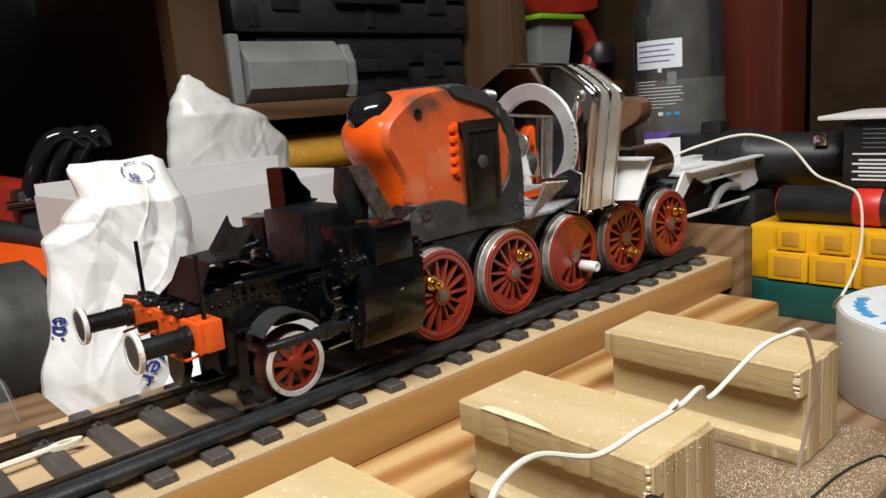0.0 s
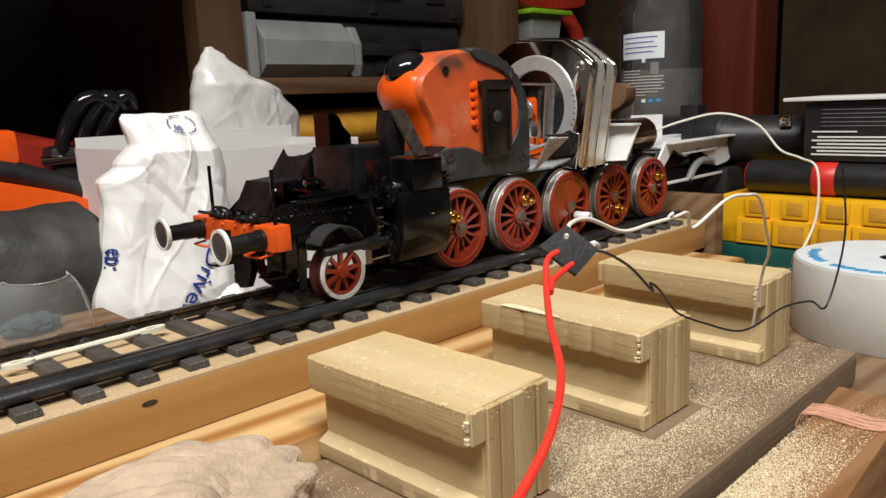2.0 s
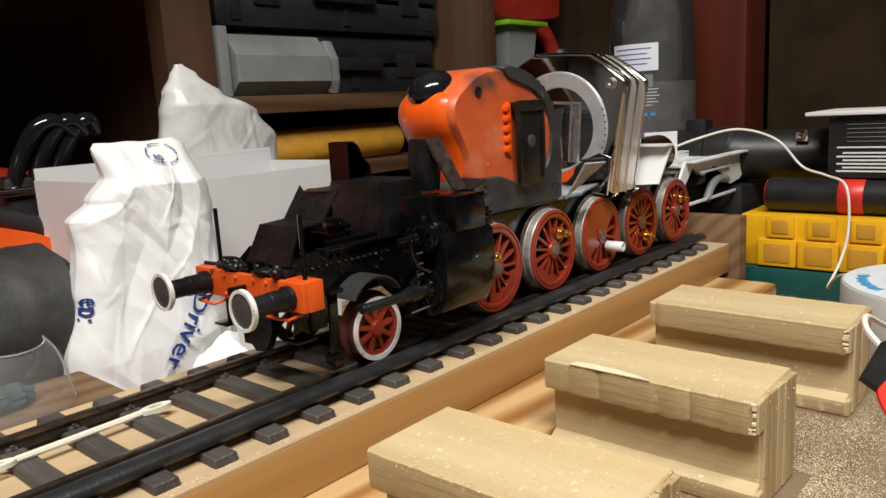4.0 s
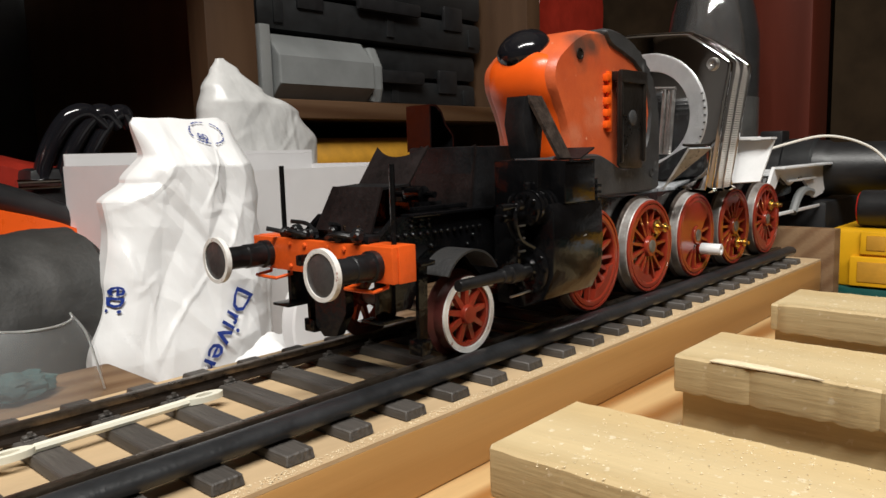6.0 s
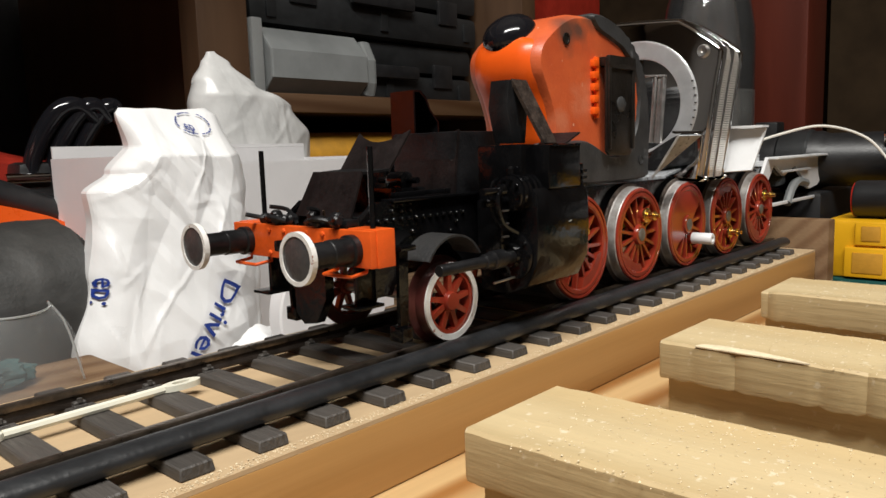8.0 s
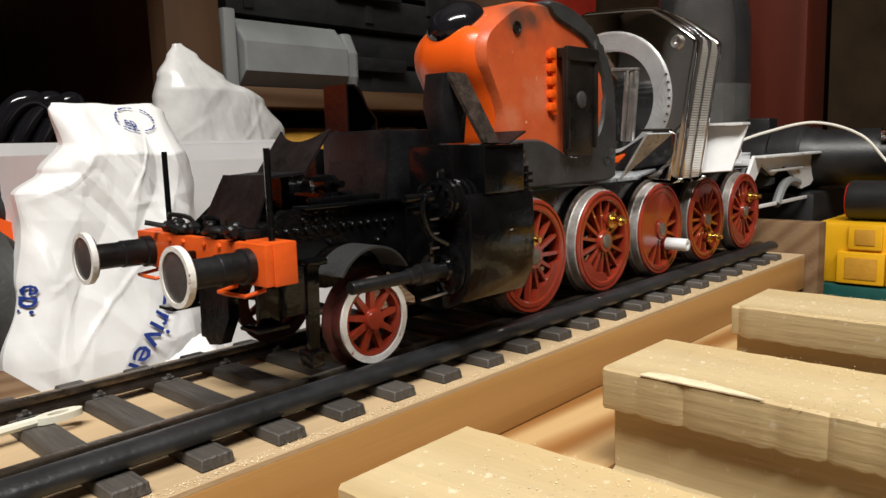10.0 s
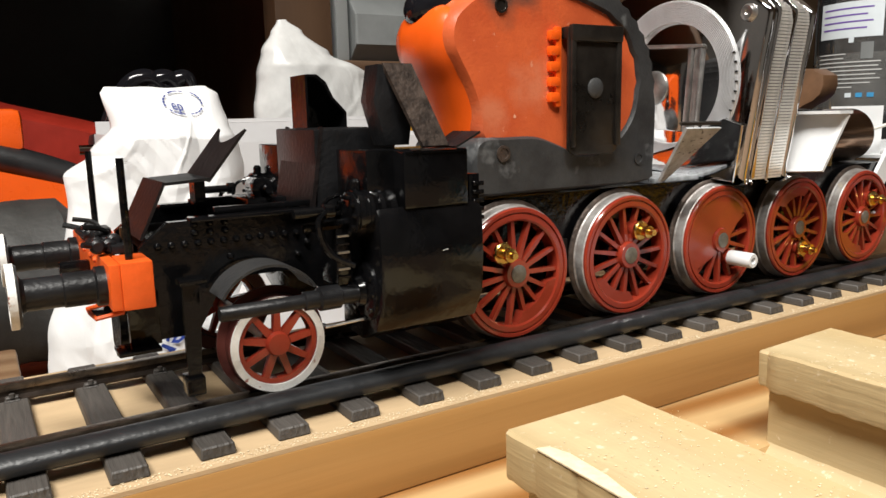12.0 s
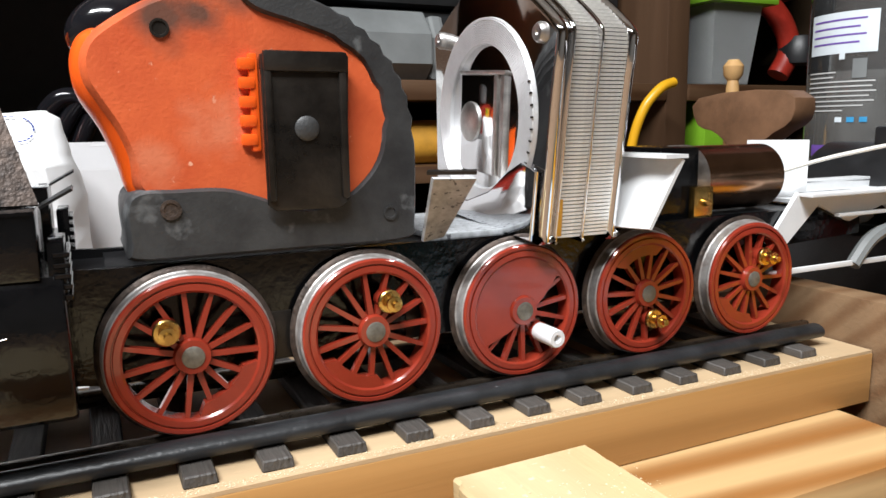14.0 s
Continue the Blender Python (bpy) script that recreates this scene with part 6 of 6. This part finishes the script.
yb = empty("yellow_organiser", "yellow plastic organiser case on a teal box", "organiser")
box_part("case_body", (0.3750, 0.4600, -0.300, -0.0410, -0.0190, 0.0205), M["yellow"], yb, bevel=0.003)
for k in range(9):
    y = -0.062 - 0.0285 * k
    box_part("recess_frame", (0.3722, 0.3756, y - 0.0195, y, 0.0040, 0.0200), M["yellow"], yb, bevel=0.0010)
    # darker mustard pads here and on the lugs paint the pockets' inner shade
    box_part("recess_floor", (0.3716, 0.3724, y - 0.0155, y - 0.004, 0.0070, 0.0170), M["mustard"], yb, bevel=0.0006, label="square pocket with its shade painted in mustard")
    box_part("front_lug", (0.3715, 0.3756, y - 0.0215, y + 0.006, -0.0180, 0.0025), M["yellow"], yb, bevel=0.0012)
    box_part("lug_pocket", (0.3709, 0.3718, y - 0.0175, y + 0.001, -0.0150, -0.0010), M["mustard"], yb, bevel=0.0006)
box_thing("teal_box", (0.3720, 0.4700, -0.320, -0.030, -0.0450, -0.0192), M["teal"], "teal green plastic box under the organiser", "box", bevel=0.003)

torch = empty("black_torch", "black torch with a red band on the organiser", "torch")
lathe_part("torch_barrel", [(0.004, 0.0), (0.0125, 0.0), (0.0130, -0.002), (0.0130, -0.22), (0.004, -0.22)], (0.3950, -0.0570, 0.0338), "y", M["blackplastic"], torch)
lathe_part("red_band", [(0.0131, -0.050), (0.0134, -0.0505), (0.0134, -0.0660), (0.0131, -0.0665)], (0.3950, -0.0570, 0.0338), "y", M["redplastic"], torch, "red plastic band")
lathe_part("torch_lens", [(0.0118, 0.0006), (0.0115, 0.0012), (0.002, 0.0012)], (0.3950, -0.0570, 0.0338), "y", M["redplastic"], torch)

bx = empty("black_printed_box", "black cardboard box with white print on the torch", "box")
box_part("carton", (0.3900, 0.4700, -0.300, -0.0980, 0.0475, 0.0910), M["blackplastic"], bx, bevel=0.001)
for k in range(6):
    box_part("print_bar", (0.3893, 0.3899, -0.290 + 0.01 * (k % 3), -0.104 - 0.004 * (k % 2), 0.0520 + 0.0026 * k, 0.0531 + 0.0026 * k), M["whiteink"], bx, label="fine bar of white print")
box_part("print_bar", (0.3893, 0.3899, -0.135, -0.104, 0.0690, 0.0700), M["whiteink"], bx)
for k in range(5):
    box_part("print_bar", (0.3893, 0.3899, -0.290, -0.110, 0.0735 + 0.0030 * k, 0.0739 + 0.0030 * k), M["greyplastic"], bx)
bm = bm_new()
add_box(bm, 0.385, 0.47, -0.31, -0.083, 0.0935, 0.0962, bevel=0.0006)
for v in bm.verts:
    v.co.z += 0.003 * math.sin(v.co.y * 40) * 0.3 - 0.0013
thing("folded_leaflet", bm, M["paper"], "folded white leaflet lying on the black box", "leaflet")

ts = empty("telescope_tube", "thick black tube with clamps lying on a case", "tube")
lathe_part("tube_body", [(0.006, 0.062), (0.020, 0.062), (0.0225, 0.058), (0.0225, -0.02), (0.0205, -0.024), (0.0205, -0.20), (0.006, -0.20)], (0.446, 0, 0.0600), "y", M["blackplastic"], ts, seg=44)
lathe_part("tube_ring", [(0.0226, 0.010), (0.0242, 0.008), (0.0242, -0.012), (0.0226, -0.014)], (0.446, 0, 0.0600), "y", M["darkcase"], ts, seg=44)
box_part("tube_clamp", (0.438, 0.456, 0.012, 0.030, 0.0800, 0.0910), M["blackplastic"], ts, bevel=0.002)
box_part("chrome_tab", (0.424, 0.427, -0.075, -0.066, 0.0720, 0.0810), M["chrome"], ts, bevel=0.0008, label="small bright metal tab")
box_thing("black_case", (0.410, 0.520, -0.030, 0.110, -0.0450, 0.0370), M["blackplastic"], "low black case under the tube", "case", bevel=0.004)
# wooden odds and ends between the case and the bottle
wb = empty("wooden_bracket", "brown shaped wooden bracket standing on end", "bracket")
prism_part("bracket_body", rounded([(0.135, -0.045), (0.160, -0.045), (0.157, 0.060), (0.170, 0.085), (0.190, 0.092), (0.190, 0.112), (0.115, 0.114), (0.108, 0.095), (0.128, 0.082), (0.137, 0.060)], 3), 0.470, 0.490, "yz", M["darkbeige"], wb, bevel=0.002)
pg = empty("turned_peg", "small turned wooden peg", "peg")
lathe_part("peg_body", [(0.010, 0), (0.010, 0.008), (0.0055, 0.014), (0.0050, 0.120), (0.0042, 0.126), (0.0072, 0.130), (0.0078, 0.137), (0.004, 0.142)], (0.520, 0.205, 0.0), "z", M["peg"], pg, seg=20)
box_thing("wood_offcut", (0.495, 0.545, 0.170, 0.290, -0.045, 0.0), M["cardboard"], "brown wooden offcut under the peg", "offcut", bevel=0.002)

# roll of white tape on the bench
rl = empty("tape_roll", "wide roll of white tape standing on the bench", "tape roll")
RC = (0.288, -0.192, -0.0450)
bm = bm_new()
add_lathe(bm, [(0.0380, 0.0), (0.0565, 0.0), (0.0572, 0.001), (0.0572, 0.0440), (0.0565, 0.0450), (0.0380, 0.0450), (0.0380, 0.0)], RC, "z", 72, cap=False)
part("tape_winding", bm, M["tape_white"], rl)
bm = bm_new()
add_ring(bm, 0.0100, 0.0555, 0.0451, 0.0456, RC, "z", 72)
part("paper_disc", bm, M["label"], rl, "pale label disc with blue marks")
for k in range(22):
    a = radians(95 + 9.5 * k)
    if k % 6 == 5:
        continue
    bm = bm_new()
    add_box(bm, -0.0026, 0.0026, -0.0034, 0.0034, 0.0456, 0.0459, m=Matrix.Translation((RC[0] + 0.046 * math.cos(a), RC[1] + 0.046 * math.sin(a), RC[2])) @ Matrix.Rotation(a + 0.3, 4, "Z"))
    part("print_bar", bm, M["sky_ink"], rl, "blue printed bar")
bm = bm_new()
add_lathe(bm, [(0.004, 0), (0.022, 0), (0.024, 0.004), (0.024, 0.060), (0.018, 0.070), (0.004, 0.072)], (0.270, -0.280, -0.045), "z", 36)
thing("teal_canister", bm, M["teal"], "small dark teal canister beside the tape roll", "canister")

yt = empty("yellow_hose", "short curved yellow plastic hose on the shelf edge", "hose")
tube_part("hose", [(0.560, 0.385, -0.040), (0.562, 0.375, 0.060), (0.568, 0.365, 0.105), (0.585, 0.360, 0.128), (0.605, 0.362, 0.135)], 0.0050, M["yellow"], yt, seg=12)

# ---- recess clutter ----
rm = empty("red_machine", "dark red machine body in the shadowed recess", "machine")
bm = bm_new()
pillow_prism(bm, rounded([(-0.330, -0.045), (0.080, -0.045), (0.085, 0.060), (0.030, 0.085), (-0.060, 0.110), (-0.140, 0.150), (-0.250, 0.150), (-0.330, 0.100)], 4), 0.460, 0.560, 0.010, 0.02)
part("machine_body", bm, M["darkred"], rm)
box_part("yellow_label", (-0.210, -0.165, 0.4575, 0.4592, 0.095, 0.140), M["yellow"], rm, label="yellow and green label")
lathe_part("label_spot", [(0.009, 0), (0.009, -0.0006), (0.001, -0.0006)], (-0.180, 0.4574, 0.130), "y", M["green"], rm, seg=20)
lathe_part("machine_cap", [(0.020, 0), (0.036, 0.004), (0.040, 0.022), (0.040, 0.046), (0.030, 0.052), (0.004, 0.054)], (-0.150, 0.500, 0.150), "z", M["greyplastic"], rm, "grey plastic cap")

# ---- wires ----
wire = empty("motor_lead", "thin white lead looping from the motor over the torch", "wire")
tube_part("lead", [(0.328, 0.000, 0.0715), (0.350, -0.018, 0.0800), (0.372, -0.040, 0.0850), (0.384, -0.064, 0.0760), (0.386, -0.082, 0.0560), (0.3790, -0.100, 0.0505), (0.368, -0.116, 0.0440), (0.362, -0.120, 0.0150), (0.352, -0.118, -0.0060), (0.330, -0.116, -0.0200), (0.300, -0.130, -0.004), (0.286, -0.150, 0.0018)], 0.0009, M["wirewhite"], wire)
tag = empty("taped_joint", "black taped joint of red, white and black wires over the blocks", "wire joint")
slab("tape_wrap", [(-0.1018, -0.2257, 0.0768), (-0.0945, -0.2266, 0.0798), (-0.0913, -0.2318, 0.0751), (-0.0978, -0.2313, 0.0713)], 0.0010, M["blackplastic"], "folded square of black tape").parent = tag
tube_part("red_wire", [(-0.0986, -0.2275, 0.0754), (-0.1035, -0.2286, 0.0740), (-0.1162, -0.2388, 0.0687), (-0.1314, -0.2522, 0.0674), (-0.1436, -0.2598, 0.0656), (-0.1535, -0.2638, 0.0640), (-0.1609, -0.2661, 0.0632), (-0.1672, -0.2673, 0.0623), (-0.1850, -0.2730, 0.0520), (-0.1950, -0.2800, 0.0200), (-0.1900, -0.2760, -0.0440)], 0.00058, M["wirered"], tag, "red insulated wire")
tube_part("red_wire", [(-0.0971, -0.2298, 0.0731), (-0.1009, -0.2301, 0.0722), (-0.1053, -0.2313, 0.0716), (-0.1093, -0.2339, 0.0708)], 0.00058, M["wirered"], tag, "red insulated wire")
tube_part("white_wire", [(-0.0962, -0.2278, 0.0778), (-0.0882, -0.2231, 0.0788), (-0.0787, -0.2211, 0.0782), (-0.0676, -0.2222, 0.0740), (-0.0566, -0.2226, 0.0740), (-0.0460, -0.2231, 0.0742), (-0.0365, -0.2217, 0.0738), (-0.0284, -0.2191, 0.0686), (-0.0160, -0.2222, 0.0747), (-0.0056, -0.2229, 0.0748), (0.0039, -0.2229, 0.0728), (0.0131, -0.2216, 0.0626), (0.0197, -0.2202, 0.0538), (0.0247, -0.2164, 0.0451), (0.0300, -0.2117, 0.0241)], 0.00046, M["wirewhite"], tag, "bare-ended white wire")
tube_part("white_knot", [(-0.0487, -0.2230, 0.0746), (-0.0478, -0.2236, 0.0754), (-0.0468, -0.2228, 0.0751), (-0.0473, -0.2223, 0.0739), (-0.0481, -0.2228, 0.0738)], 0.0004, M["wirewhite"], tag, "small knot in the white wire", seg=6)
tube_part("tinned_end", [(-0.0921, -0.2305, 0.0757), (-0.0901, -0.2299, 0.0757), (-0.0881, -0.2292, 0.0748)], 0.0007, M["styrene"], tag, "pale sleeve on a wire end", seg=8)
tube_part("black_wire", [(-0.0924, -0.2307, 0.0748), (-0.0796, -0.2259, 0.0716), (-0.0670, -0.2240, 0.0659), (-0.0550, -0.2227, 0.0578), (-0.0490, -0.2187, 0.0579), (-0.0432, -0.2181, 0.0547), (-0.0320, -0.2169, 0.0462), (-0.0186, -0.2183, 0.0401), (-0.0036, -0.2231, 0.0351), (0.0131, -0.2275, 0.0388), (0.0276, -0.2304, 0.0381), (0.0404, -0.2313, 0.0342), (0.0480, -0.2330, 0.0560), (0.0478, -0.2310, 0.0780)], 0.00033, M["blackplastic"], tag, "thin black lead")
